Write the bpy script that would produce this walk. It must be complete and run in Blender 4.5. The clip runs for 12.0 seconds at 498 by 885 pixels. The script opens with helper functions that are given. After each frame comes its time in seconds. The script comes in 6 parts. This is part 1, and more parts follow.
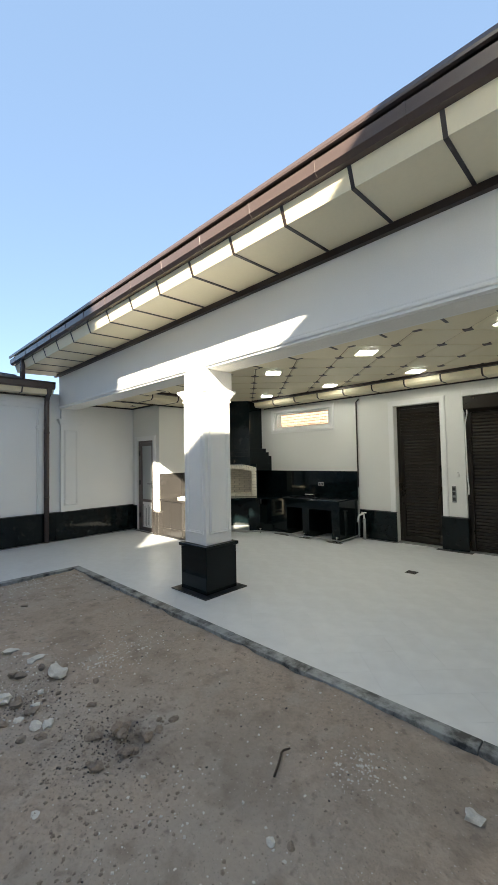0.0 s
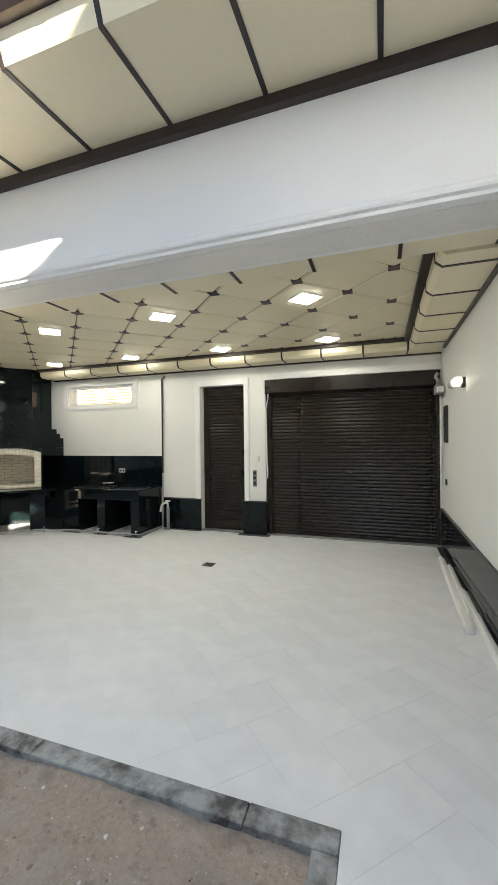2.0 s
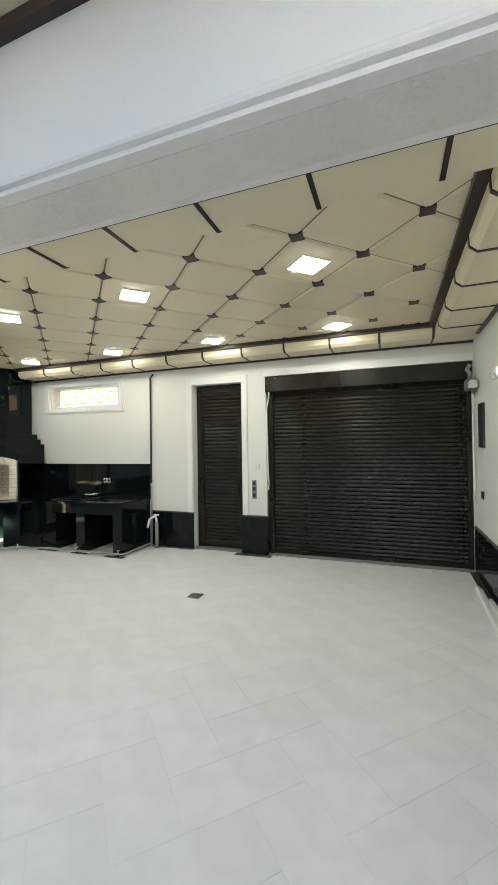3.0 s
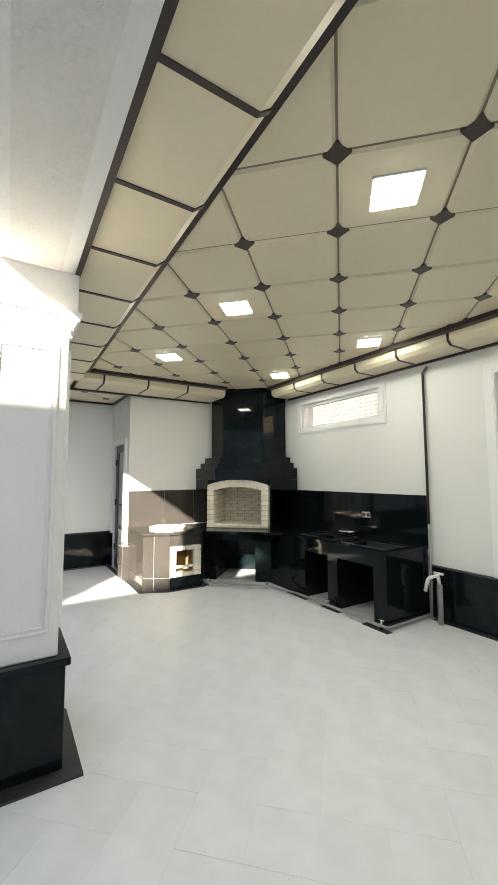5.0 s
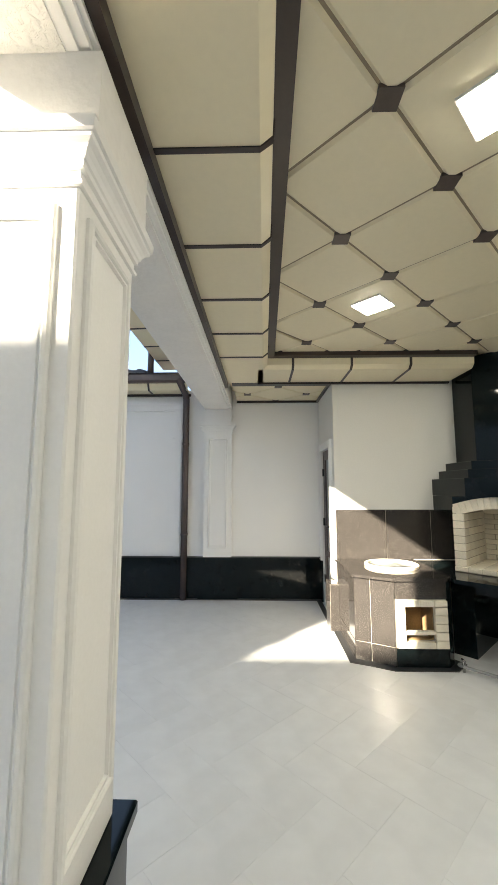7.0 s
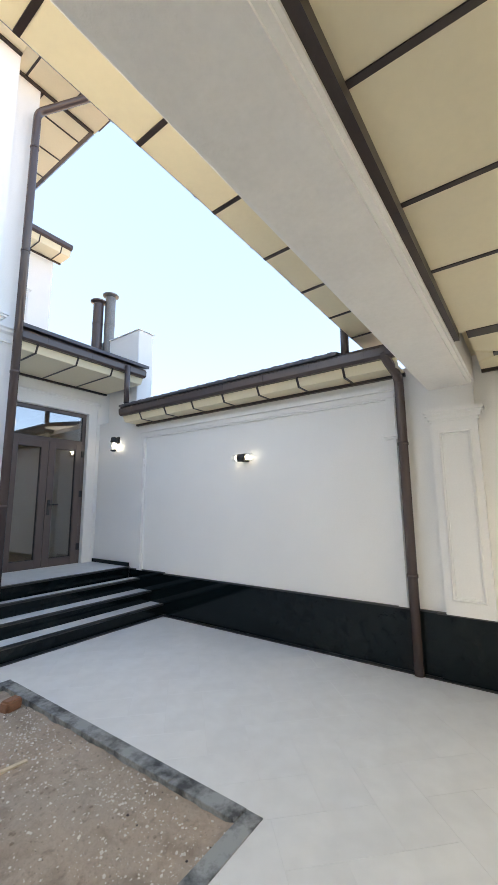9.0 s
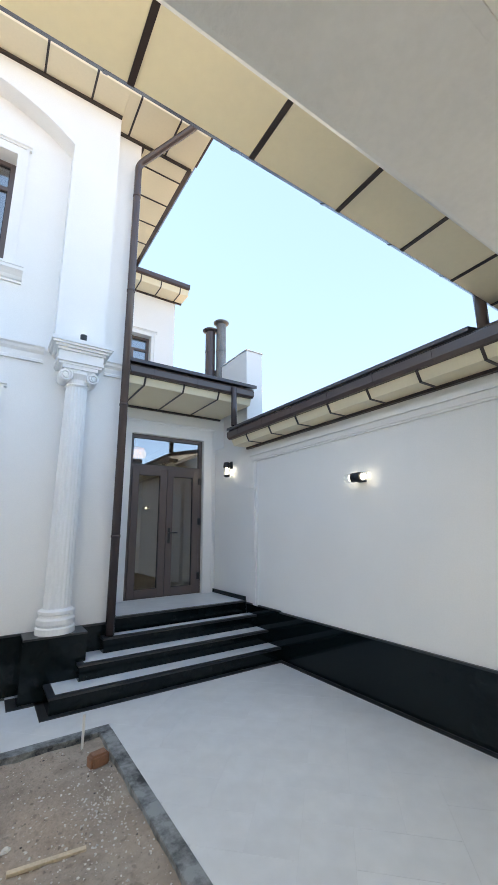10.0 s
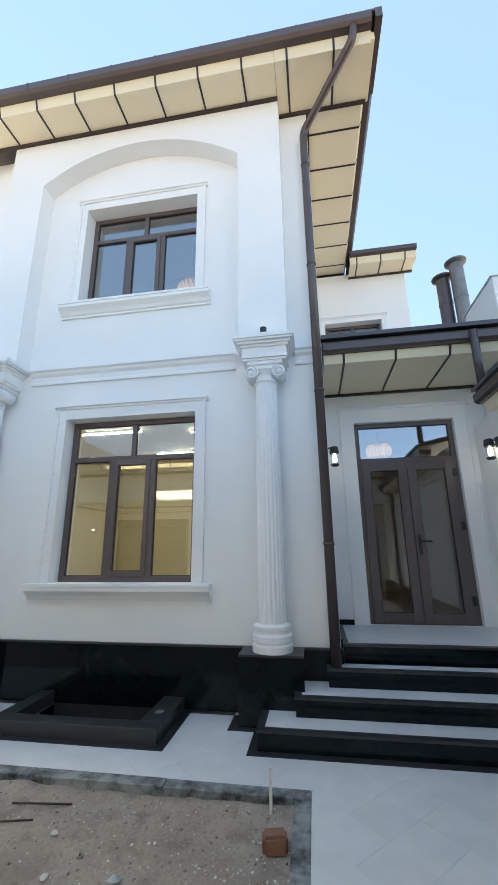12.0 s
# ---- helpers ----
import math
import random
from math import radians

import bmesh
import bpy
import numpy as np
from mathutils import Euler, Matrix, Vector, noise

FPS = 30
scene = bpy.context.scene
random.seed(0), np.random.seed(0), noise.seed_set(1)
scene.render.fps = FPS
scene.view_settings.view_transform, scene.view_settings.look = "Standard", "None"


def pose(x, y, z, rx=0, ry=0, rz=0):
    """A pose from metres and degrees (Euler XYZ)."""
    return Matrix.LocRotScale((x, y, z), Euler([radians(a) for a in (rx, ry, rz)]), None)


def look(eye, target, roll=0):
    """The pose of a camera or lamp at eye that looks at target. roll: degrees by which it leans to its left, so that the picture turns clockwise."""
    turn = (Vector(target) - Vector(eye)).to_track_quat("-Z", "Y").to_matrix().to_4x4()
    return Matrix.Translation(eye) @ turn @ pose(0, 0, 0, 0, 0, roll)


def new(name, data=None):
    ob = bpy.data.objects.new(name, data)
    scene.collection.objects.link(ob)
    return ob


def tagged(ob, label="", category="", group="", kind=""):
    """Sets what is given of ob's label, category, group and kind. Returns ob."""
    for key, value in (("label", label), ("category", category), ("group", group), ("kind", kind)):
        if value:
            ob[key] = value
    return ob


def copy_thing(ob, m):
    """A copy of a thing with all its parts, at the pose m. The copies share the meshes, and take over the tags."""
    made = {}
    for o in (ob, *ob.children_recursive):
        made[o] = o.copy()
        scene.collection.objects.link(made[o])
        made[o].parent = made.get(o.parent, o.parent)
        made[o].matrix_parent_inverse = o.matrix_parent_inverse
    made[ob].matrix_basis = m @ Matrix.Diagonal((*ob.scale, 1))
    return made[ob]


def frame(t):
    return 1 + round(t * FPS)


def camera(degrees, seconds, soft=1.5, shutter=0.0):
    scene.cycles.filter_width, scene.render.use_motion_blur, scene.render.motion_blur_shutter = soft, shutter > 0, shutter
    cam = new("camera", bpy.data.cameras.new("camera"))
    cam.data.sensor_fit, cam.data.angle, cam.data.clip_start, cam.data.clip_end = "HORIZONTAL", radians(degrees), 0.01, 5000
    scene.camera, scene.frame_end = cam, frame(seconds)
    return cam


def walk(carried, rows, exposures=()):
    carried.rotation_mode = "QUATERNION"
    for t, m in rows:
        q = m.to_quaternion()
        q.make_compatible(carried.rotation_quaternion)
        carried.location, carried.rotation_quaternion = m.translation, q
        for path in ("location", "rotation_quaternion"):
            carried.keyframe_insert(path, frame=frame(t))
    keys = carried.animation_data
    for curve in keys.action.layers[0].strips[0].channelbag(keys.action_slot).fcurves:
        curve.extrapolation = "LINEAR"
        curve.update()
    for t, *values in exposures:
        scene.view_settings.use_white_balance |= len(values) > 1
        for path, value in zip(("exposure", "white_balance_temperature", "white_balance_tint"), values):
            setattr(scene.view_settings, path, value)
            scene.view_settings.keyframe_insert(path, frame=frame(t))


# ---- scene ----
cam = camera(65.3, 12.0)
PATH = [
    (0, (-0.266, -0.136, 1.608), (-1.657, 1.299, 1.69), -1.1),
    (0.5, (-0.242, 0.019, 1.589), (-1.433, 1.624, 1.653), -0.9),
    (1, (-0.229, 0.24, 1.577), (-1.215, 1.98, 1.614), -0.8),
    (1.5, (-0.262, 0.473, 1.563), (-1.054, 2.309, 1.568), -0.7),
    (2, (-0.355, 0.779, 1.581), (-1.001, 2.671, 1.569), -0.6),
    (2.5, (-0.372, 1.2, 1.572), (-0.976, 3.107, 1.568), -0.6),
    (2.7, (-0.405, 1.366, 1.582), (-1.024, 3.268, 1.583), -0.7),
    (4.3, (-1.03, 2.582, 1.52), (-2.379, 4.05, 1.671), -0.3),
    (4.5, (-1.163, 2.683, 1.53), (-2.619, 4.045, 1.692), -0.3),
    (5, (-1.494, 2.977, 1.532), (-3.183, 4.034, 1.705), -0.2),
    (5.5, (-1.826, 3.189, 1.543), (-3.676, 3.926, 1.733), -0.3),
    (6, (-2.231, 3.379, 1.588), (-4.173, 3.818, 1.781), -0.0),
    (6.5, (-2.627, 3.605, 1.576), (-4.61, 3.781, 1.772), -0.2),
    (6.7, (-2.777, 3.655, 1.572), (-4.764, 3.744, 1.782), -0.2),
    (8.3, (-4.002, 3.79, 1.574), (-5.835, 3.026, 1.816), -0.1),
    (8.5, (-4.164, 3.76, 1.593), (-5.941, 2.877, 1.841), -0.6),
    (9, (-4.518, 3.651, 1.605), (-6.125, 2.502, 1.917), -0.5),
    (9.5, (-4.907, 3.573, 1.635), (-6.28, 2.169, 2.016), -0.6),
    (10, (-5.305, 3.466, 1.671), (-6.388, 1.841, 2.105), -0.6),
    (10.5, (-5.719, 3.336, 1.639), (-6.49, 1.554, 2.117), -0.7),
    (11, (-6.033, 3.163, 1.639), (-6.471, 1.278, 2.142), -0.8),
    (11.5, (-6.262, 2.895, 1.622), (-6.343, 0.965, 2.142), -0.8),
    (12, (-6.517, 2.659, 1.572), (-6.211, 0.752, 2.093), -0.7),
]
walk(cam, [(t, look(eye, target, roll)) for t, eye, target, roll in PATH], exposures=((0.0, 2.50, 7200, 5), (1.5, 3.02, 7300, 8), (2.5, 3.15, 7250, 7), (5.0, 3.12, 7130, 8), (6.5, 3.07, 7330, 8), (8.5, 3.33, 8000, 10), (9.5, 3.28, 7900, 10), (10.5, 3.04, 7500, 5), (12.0, 2.88, 7400, 4)))

# ---- light ----
SUN_DIR = Vector((-1.04, 1.0, -0.69)).normalized()
sun = new("sun", bpy.data.lights.new("sun", "SUN"))
sun.data.energy, sun.data.angle, sun.data.color = 4.2, radians(1.1), (1.0, 0.93, 0.82)
sun.rotation_mode = "QUATERNION"
sun.rotation_quaternion = SUN_DIR.to_track_quat("-Z", "Y")
world = bpy.data.worlds.new("world")
scene.world = world
world.use_nodes = True
_wn, _wl = world.node_tree.nodes, world.node_tree.links
sky = _wn.new("ShaderNodeTexSky")
sky.sky_type, sky.sun_disc = "NISHITA", False
sky.sun_elevation = math.asin(-SUN_DIR.z)
sky.sun_rotation = math.atan2(-SUN_DIR.x, -SUN_DIR.y)
sky.air_density, sky.dust_density, sky.ozone_density = 0.6, 0.0, 1.0
haze = _wn.new("ShaderNodeMix")                      # clear even blue over most of the sky's own gradient
haze.data_type = "RGBA"
haze.inputs["Factor"].default_value = 0.82
haze.inputs["B"].default_value = (0.43, 0.67, 1.14, 1.0)
_wl.new(sky.outputs[0], haze.inputs["A"])
_wl.new(haze.outputs["Result"], _wn["Background"].inputs[0])
_wn["Background"].inputs[1].default_value = 0.15
LED_POWER = 6.8


# ---- materials ----
def mat(name, col, rough=0.6, metal=0.0, var=0.12, scale=3.0, fine=60.0, bump=0.0, spec=0.5, coat=0.0, rvar=0.0):
    m = bpy.data.materials.new(name)
    m.use_nodes = True
    n, l = m.node_tree.nodes, m.node_tree.links
    b = n["Principled BSDF"]
    b.inputs["Roughness"].default_value = rough
    b.inputs["Metallic"].default_value = metal
    b.inputs["Specular IOR Level"].default_value = spec
    b.inputs["Coat Weight"].default_value = coat
    tc = n.new("ShaderNodeTexCoord")
    big, small = n.new("ShaderNodeTexNoise"), n.new("ShaderNodeTexNoise")
    big.inputs["Scale"].default_value, small.inputs["Scale"].default_value = scale, fine
    big.inputs["Detail"].default_value, small.inputs["Detail"].default_value = 5, 4
    l.new(tc.outputs["Object"], big.inputs["Vector"])
    l.new(tc.outputs["Object"], small.inputs["Vector"])
    add = n.new("ShaderNodeMath")
    add.operation = "ADD"
    l.new(big.outputs["Fac"], add.inputs[0])
    l.new(small.outputs["Fac"], add.inputs[1])
    rng = n.new("ShaderNodeMapRange")
    rng.inputs["From Min"].default_value, rng.inputs["From Max"].default_value = 0.6, 1.4
    rng.inputs["To Min"].default_value, rng.inputs["To Max"].default_value = 1 - var, 1 + var
    l.new(add.outputs[0], rng.inputs["Value"])
    mul = n.new("ShaderNodeVectorMath")
    mul.operation = "SCALE"
    mul.inputs[0].default_value = col
    l.new(rng.outputs[0], mul.inputs["Scale"])
    l.new(mul.outputs[0], b.inputs["Base Color"])
    if rvar:
        rr = n.new("ShaderNodeMapRange")
        rr.inputs["From Min"].default_value, rr.inputs["From Max"].default_value = 0.3, 0.7
        rr.inputs["To Min"].default_value, rr.inputs["To Max"].default_value = max(rough - rvar, 0.02), rough + rvar
        l.new(big.outputs["Fac"], rr.inputs["Value"])
        l.new(rr.outputs[0], b.inputs["Roughness"])
    if bump:
        bp = n.new("ShaderNodeBump")
        bp.inputs["Strength"].default_value, bp.inputs["Distance"].default_value = 0.6, bump
        l.new(small.outputs["Fac"], bp.inputs["Height"])
        l.new(bp.outputs[0], b.inputs["Normal"])
    return m


def nodes_of(m):
    return m.node_tree.nodes, m.node_tree.links, m.node_tree.nodes["Principled BSDF"]


def speckled(name, dark, light, rough, scale, low, high):
    """Polished stone with light crystals."""
    m = mat(name, dark, rough)
    n, l, b = nodes_of(m)
    tc = n.new("ShaderNodeTexCoord")
    v = n.new("ShaderNodeTexNoise")
    v.inputs["Scale"].default_value, v.inputs["Detail"].default_value, v.inputs["Roughness"].default_value = scale, 6, 0.7
    l.new(tc.outputs["Object"], v.inputs["Vector"])
    r = n.new("ShaderNodeMapRange")
    r.inputs["From Min"].default_value, r.inputs["From Max"].default_value = low, high
    l.new(v.outputs["Fac"], r.inputs["Value"])
    mix = n.new("ShaderNodeMix")
    mix.data_type = "RGBA"
    mix.inputs["A"].default_value, mix.inputs["B"].default_value = (*dark, 1), (*light, 1)
    l.new(r.outputs[0], mix.inputs["Factor"])
    l.new(mix.outputs["Result"], b.inputs["Base Color"])
    return m


def per_piece(m, amount):
    """Lets each piece differ a little in tone."""
    n, l, b = nodes_of(m)
    old = b.inputs["Base Color"].links[0].from_socket
    info = n.new("ShaderNodeObjectInfo")
    rng = n.new("ShaderNodeMapRange")
    rng.inputs["To Min"].default_value, rng.inputs["To Max"].default_value = 1 - amount, 1 + amount
    l.new(info.outputs["Random"], rng.inputs["Value"])
    mul = n.new("ShaderNodeVectorMath")
    mul.operation = "SCALE"
    l.new(old, mul.inputs[0])
    l.new(rng.outputs[0], mul.inputs["Scale"])
    l.new(mul.outputs[0], b.inputs["Base Color"])
    return m


def glow(name, col, strength):
    m = bpy.data.materials.new(name)
    m.use_nodes = True
    b = m.node_tree.nodes["Principled BSDF"]
    b.inputs["Base Color"].default_value = (*col, 1)
    b.inputs["Emission Color"].default_value = (*col, 1)
    b.inputs["Emission Strength"].default_value = strength
    return m


def glass(name, tint, gloss=0.0):
    """A thin pane: clear, with a mirror's share set by the angle."""
    m = bpy.data.materials.new(name)
    m.use_nodes = True
    n, l = m.node_tree.nodes, m.node_tree.links
    n.remove(n["Principled BSDF"])
    tr, gl, mx, fr = n.new("ShaderNodeBsdfTransparent"), n.new("ShaderNodeBsdfGlossy"), n.new("ShaderNodeMixShader"), n.new("ShaderNodeLayerWeight")
    tr.inputs["Color"].default_value = (*tint, 1)
    gl.inputs["Roughness"].default_value = 0.01
    pw = n.new("ShaderNodeMath")
    pw.operation = "POWER"
    pw.inputs[1].default_value = 4.0
    l.new(fr.outputs["Facing"], pw.inputs[0])
    fr.inputs["Blend"].default_value = 0.5
    ad = n.new("ShaderNodeMath")
    ad.operation, ad.use_clamp = "ADD", True
    ad.inputs[1].default_value = gloss
    l.new(pw.outputs[0], ad.inputs[0])
    l.new(ad.outputs[0], mx.inputs["Fac"])
    l.new(tr.outputs[0], mx.inputs[1])
    l.new(gl.outputs[0], mx.inputs[2])
    l.new(mx.outputs[0], n["Material Output"].inputs["Surface"])
    return m


M_WHITE = mat("white_facade_plaster", (0.86, 0.86, 0.85), 0.7, var=0.035, scale=1.3, fine=90, bump=0.0015)
M_STUCCO = mat("white_textured_stucco", (0.85, 0.84, 0.82), 0.75, var=0.04, scale=6, fine=38, bump=0.006)
M_INWALL = mat("white_wall_paint", (0.78, 0.78, 0.75), 0.55, var=0.03, scale=1.0, fine=60, bump=0.0008)
M_TRIM = mat("white_moulding", (0.85, 0.85, 0.84), 0.6, var=0.03, scale=2, fine=70, bump=0.0008)
M_BLACK = mat("polished_black_granite", (0.0040, 0.0080, 0.0090), 0.05, var=0.15, scale=8, fine=300, spec=0.24)
M_BLACKDULL = mat("black_granite_border", (0.030, 0.032, 0.035), 0.35, var=0.35, scale=9, fine=120, bump=0.0005)
M_SPECK = speckled("speckled_dark_granite", (0.032, 0.029, 0.028), (0.20, 0.185, 0.17), 0.07, 120, 0.52, 0.74)
M_GROUT = mat("pale_grout", (0.55, 0.52, 0.47), 0.8, var=0.1)
M_CREAM = mat("cream_coated_panel", (0.82, 0.735, 0.535), 0.40, var=0.03, scale=0.8, fine=30, bump=0.0003)
M_JOINT = mat("tan_ceiling_joint", (0.27, 0.215, 0.145), 0.6, var=0.08)
M_COVER = mat("brown_joint_cover", (0.075, 0.055, 0.048), 0.4, var=0.15)
M_CLEAR = glass("clear_glass", (0.95, 0.97, 0.96), 0.03)
M_BROWN = mat("dark_brown_coated_metal", (0.034, 0.022, 0.019), 0.35, var=0.15, scale=4, fine=80)
M_PIPE = mat("brown_gutter_metal", (0.085, 0.061, 0.057), 0.27, var=0.05, scale=3, fine=50, spec=0.6)
M_SHUT = mat("dark_brown_shutter", (0.0140, 0.0095, 0.0055), 0.29, var=0.12, scale=2, fine=60, spec=0.36, rvar=0.04)
M_TILE = per_piece(mat("pale_grey_floor_tile", (0.70, 0.715, 0.725), 0.38, var=0.075, scale=2.0, fine=7, rvar=0.08), 0.012)
M_TILEGROUT = mat("grey_tile_grout", (0.63, 0.645, 0.65), 0.8, var=0.1)
M_KERB = speckled("dusty_granite_kerb", (0.030, 0.033, 0.037), (0.30, 0.32, 0.325), 0.42, 4.6, 0.38, 0.58)
M_FIREBRICK = per_piece(mat("pale_fire_brick", (0.80, 0.735, 0.61), 0.8, var=0.14, scale=9, fine=120, bump=0.002), 0.08)
M_MORTAR = mat("grey_brown_mortar", (0.42, 0.36, 0.28), 0.9, var=0.2, scale=12, fine=150, bump=0.002)
M_ORANGE = per_piece(mat("orange_brick", (0.52, 0.34, 0.25), 0.85, var=0.2, scale=12, fine=140, bump=0.003), 0.15)
M_ALU = mat("taupe_window_profile", (0.120, 0.093, 0.087), 0.35, var=0.06, scale=4, fine=90)
M_RUBBER = mat("black_gasket", (0.015, 0.015, 0.015), 0.6)
M_PANE = glass("window_glass", (0.90, 0.93, 0.91), 0.15)
M_SKYPANE = glass("mirroring_glass", (0.80, 0.85, 0.86), 0.33)
M_DOORPANE = glass("door_glass", (0.86, 0.88, 0.86), 0.13)
M_ROOM = mat("beige_room_paint", (0.62, 0.56, 0.43), 0.7, var=0.05)
M_CHROME = mat("brushed_steel", (0.55, 0.55, 0.54), 0.22, metal=1.0, var=0.08)
M_GREYPIPE = mat("grey_painted_pipe", (0.30, 0.31, 0.31), 0.4, metal=0.3, var=0.1)
M_ROOF = mat("grey_brown_roof_sheet", (0.080, 0.075, 0.085), 0.45, var=0.2, scale=2)
M_PLASTIC = mat("white_plastic", (0.80, 0.80, 0.78), 0.4, var=0.03)
M_DARKPL = mat("dark_plastic", (0.02, 0.02, 0.022), 0.4, var=0.1)
M_GREYPL = mat("grey_plastic", (0.22, 0.23, 0.23), 0.45, var=0.08)
M_GOLD = mat("gilded_metal", (0.70, 0.45, 0.15), 0.25, metal=1.0, var=0.1)
M_CRYSTAL = glow("lit_crystal", (1.0, 0.66, 0.28), 0.10)
M_LED = glow("led_diffuser", (0.98, 1.0, 0.975), LED_POWER)
M_BULB = glow("lamp_bulb", (1.0, 0.96, 0.86), 1.0)
M_LANTERN = glow("lantern_bulb", (1.0, 0.95, 0.86), 2.6)
M_LAMPGLASS = glass("lamp_glass", (0.96, 0.97, 0.96), 0.05)
M_FILM = mat("grey_door_film", (0.36, 0.38, 0.38), 0.35, var=0.05)
M_STONEW = mat("white_rubble", (0.62, 0.60, 0.56), 0.85, var=0.2, scale=14, fine=120, bump=0.003)
M_STONEG = mat("grey_brown_pebble", (0.25, 0.205, 0.165), 0.85, var=0.3, scale=14, fine=120, bump=0.003)
M_WOOD = mat("pale_raw_timber", (0.60, 0.50, 0.37), 0.75, var=0.25, scale=6, fine=90, bump=0.001)
M_TWIG = mat("dry_twig", (0.07, 0.05, 0.035), 0.9, var=0.2)
M_BAKED = mat("baked_brick", (0.27, 0.135, 0.085), 0.9, var=0.25, scale=12, fine=110, bump=0.004)


def dirt_material():
    m = mat("bare_earth", (0.37, 0.300, 0.242), 0.92, var=0.22, scale=1.6, fine=40, bump=0.02)
    n, l, b = nodes_of(m)
    old = b.inputs["Base Color"].links[0].from_socket
    tc = n.new("ShaderNodeTexCoord")
    last = old
    for sc, lo, hi, col, amt in ((0.6, 0.46, 0.64, (0.37, 0.335, 0.295), 0.6), (1.3, 0.52, 0.70, (0.26, 0.212, 0.172), 0.75), (3.4, 0.56, 0.74, (0.41, 0.375, 0.33), 0.45),
                                 (6.5, 0.53, 0.70, (0.17, 0.136, 0.110), 0.5), (19, 0.60, 0.70, (0.20, 0.165, 0.14), 0.6), (60, 0.68, 0.71, (0.60, 0.57, 0.52), 0.6), (110, 0.62, 0.70, (0.12, 0.10, 0.085), 0.5)):
        t = n.new("ShaderNodeTexNoise")
        t.inputs["Scale"].default_value, t.inputs["Detail"].default_value = sc, 6
        l.new(tc.outputs["Object"], t.inputs["Vector"])
        r = n.new("ShaderNodeMapRange")
        r.inputs["From Min"].default_value, r.inputs["From Max"].default_value = lo, hi
        r.inputs["To Max"].default_value = amt
        l.new(t.outputs["Fac"], r.inputs["Value"])
        mx = n.new("ShaderNodeMix")
        mx.data_type = "RGBA"
        mx.inputs["B"].default_value = (*col, 1)
        l.new(last, mx.inputs["A"])
        l.new(r.outputs[0], mx.inputs["Factor"])
        last = mx.outputs["Result"]
    l.new(last, b.inputs["Base Color"])
    return m


M_DIRT = dirt_material()


def coarse_stucco():
    """Trowelled render with worm-like pits."""
    m = mat("coarse_scratched_stucco", (0.80, 0.78, 0.74), 0.8, var=0.05, scale=5, fine=60)
    n, l, b = nodes_of(m)
    tc = n.new("ShaderNodeTexCoord")
    t, patch = n.new("ShaderNodeTexNoise"), n.new("ShaderNodeTexNoise")
    t.inputs["Scale"].default_value, t.inputs["Detail"].default_value, t.inputs["Distortion"].default_value = 48, 4, 0.9
    patch.inputs["Scale"].default_value = 3.0
    l.new(tc.outputs["Object"], t.inputs["Vector"])
    l.new(tc.outputs["Object"], patch.inputs["Vector"])
    r, r2 = n.new("ShaderNodeMapRange"), n.new("ShaderNodeMapRange")
    r.inputs["From Min"].default_value, r.inputs["From Max"].default_value = 0.44, 0.70
    r2.inputs["From Min"].default_value, r2.inputs["From Max"].default_value = 0.35, 0.6
    l.new(t.outputs["Fac"], r.inputs["Value"])
    l.new(patch.outputs["Fac"], r2.inputs["Value"])
    mul = n.new("ShaderNodeMath")
    mul.operation = "MULTIPLY"
    l.new(r.outputs[0], mul.inputs[0])
    l.new(r2.outputs[0], mul.inputs[1])
    bp = n.new("ShaderNodeBump")
    bp.inputs["Strength"].default_value, bp.inputs["Distance"].default_value = 0.8, 0.004
    l.new(mul.outputs[0], bp.inputs["Height"])
    l.new(bp.outputs[0], b.inputs["Normal"])
    return m


M_COARSE = coarse_stucco()


# ---- mesh helpers ----
def prism(bm, pts, z0, z1):
    """A vertical prism on a plan outline, counter-clockwise."""
    a = [bm.verts.new((x, y, z0)) for x, y in pts]
    b = [bm.verts.new((x, y, z1)) for x, y in pts]
    k = len(pts)
    bm.faces.new(a[::-1])
    bm.faces.new(b)
    for i in range(k):
        bm.faces.new((a[i], a[(i + 1) % k], b[(i + 1) % k], b[i]))


def box(bm, x0, x1, y0, y1, z0, z1):
    prism(bm, ((x0, y0), (x1, y0), (x1, y1), (x0, y1)), z0, z1)


def sweep(bm, prof, axis, a, b):
    """A closed profile drawn out along x (profile in y, z) or y (profile in x, z)."""
    if axis == "x":
        p = [bm.verts.new((a, u, v)) for u, v in prof]
        q = [bm.verts.new((b, u, v)) for u, v in prof]
    else:
        p = [bm.verts.new((u, a, v)) for u, v in prof]
        q = [bm.verts.new((u, b, v)) for u, v in prof]
    k = len(prof)
    fs = [bm.faces.new(p), bm.faces.new(q[::-1])]
    fs += [bm.faces.new((p[(i + 1) % k], p[i], q[i], q[(i + 1) % k])) for i in range(k)]
    bmesh.ops.recalc_face_normals(bm, faces=fs)


def lathe(bm, prof, cx, cy, seg=24, flutes=0, depth=0.0):
    """A turned body about a vertical axis; flutes: grooves cut round it."""
    rings = []
    for r, z in prof:
        ring = []
        for i in range(seg):
            a = 2 * math.pi * i / seg
            rr = r * (1 - depth * (0.5 - 0.5 * math.cos(a * flutes))) if flutes else r
            ring.append(bm.verts.new((cx + rr * math.cos(a), cy + rr * math.sin(a), z)))
        rings.append(ring)
    for p, q in zip(rings, rings[1:]):
        for i in range(seg):
            bm.faces.new((p[i], p[(i + 1) % seg], q[(i + 1) % seg], q[i]))
    bm.faces.new(rings[0][::-1])
    bm.faces.new(rings[-1])


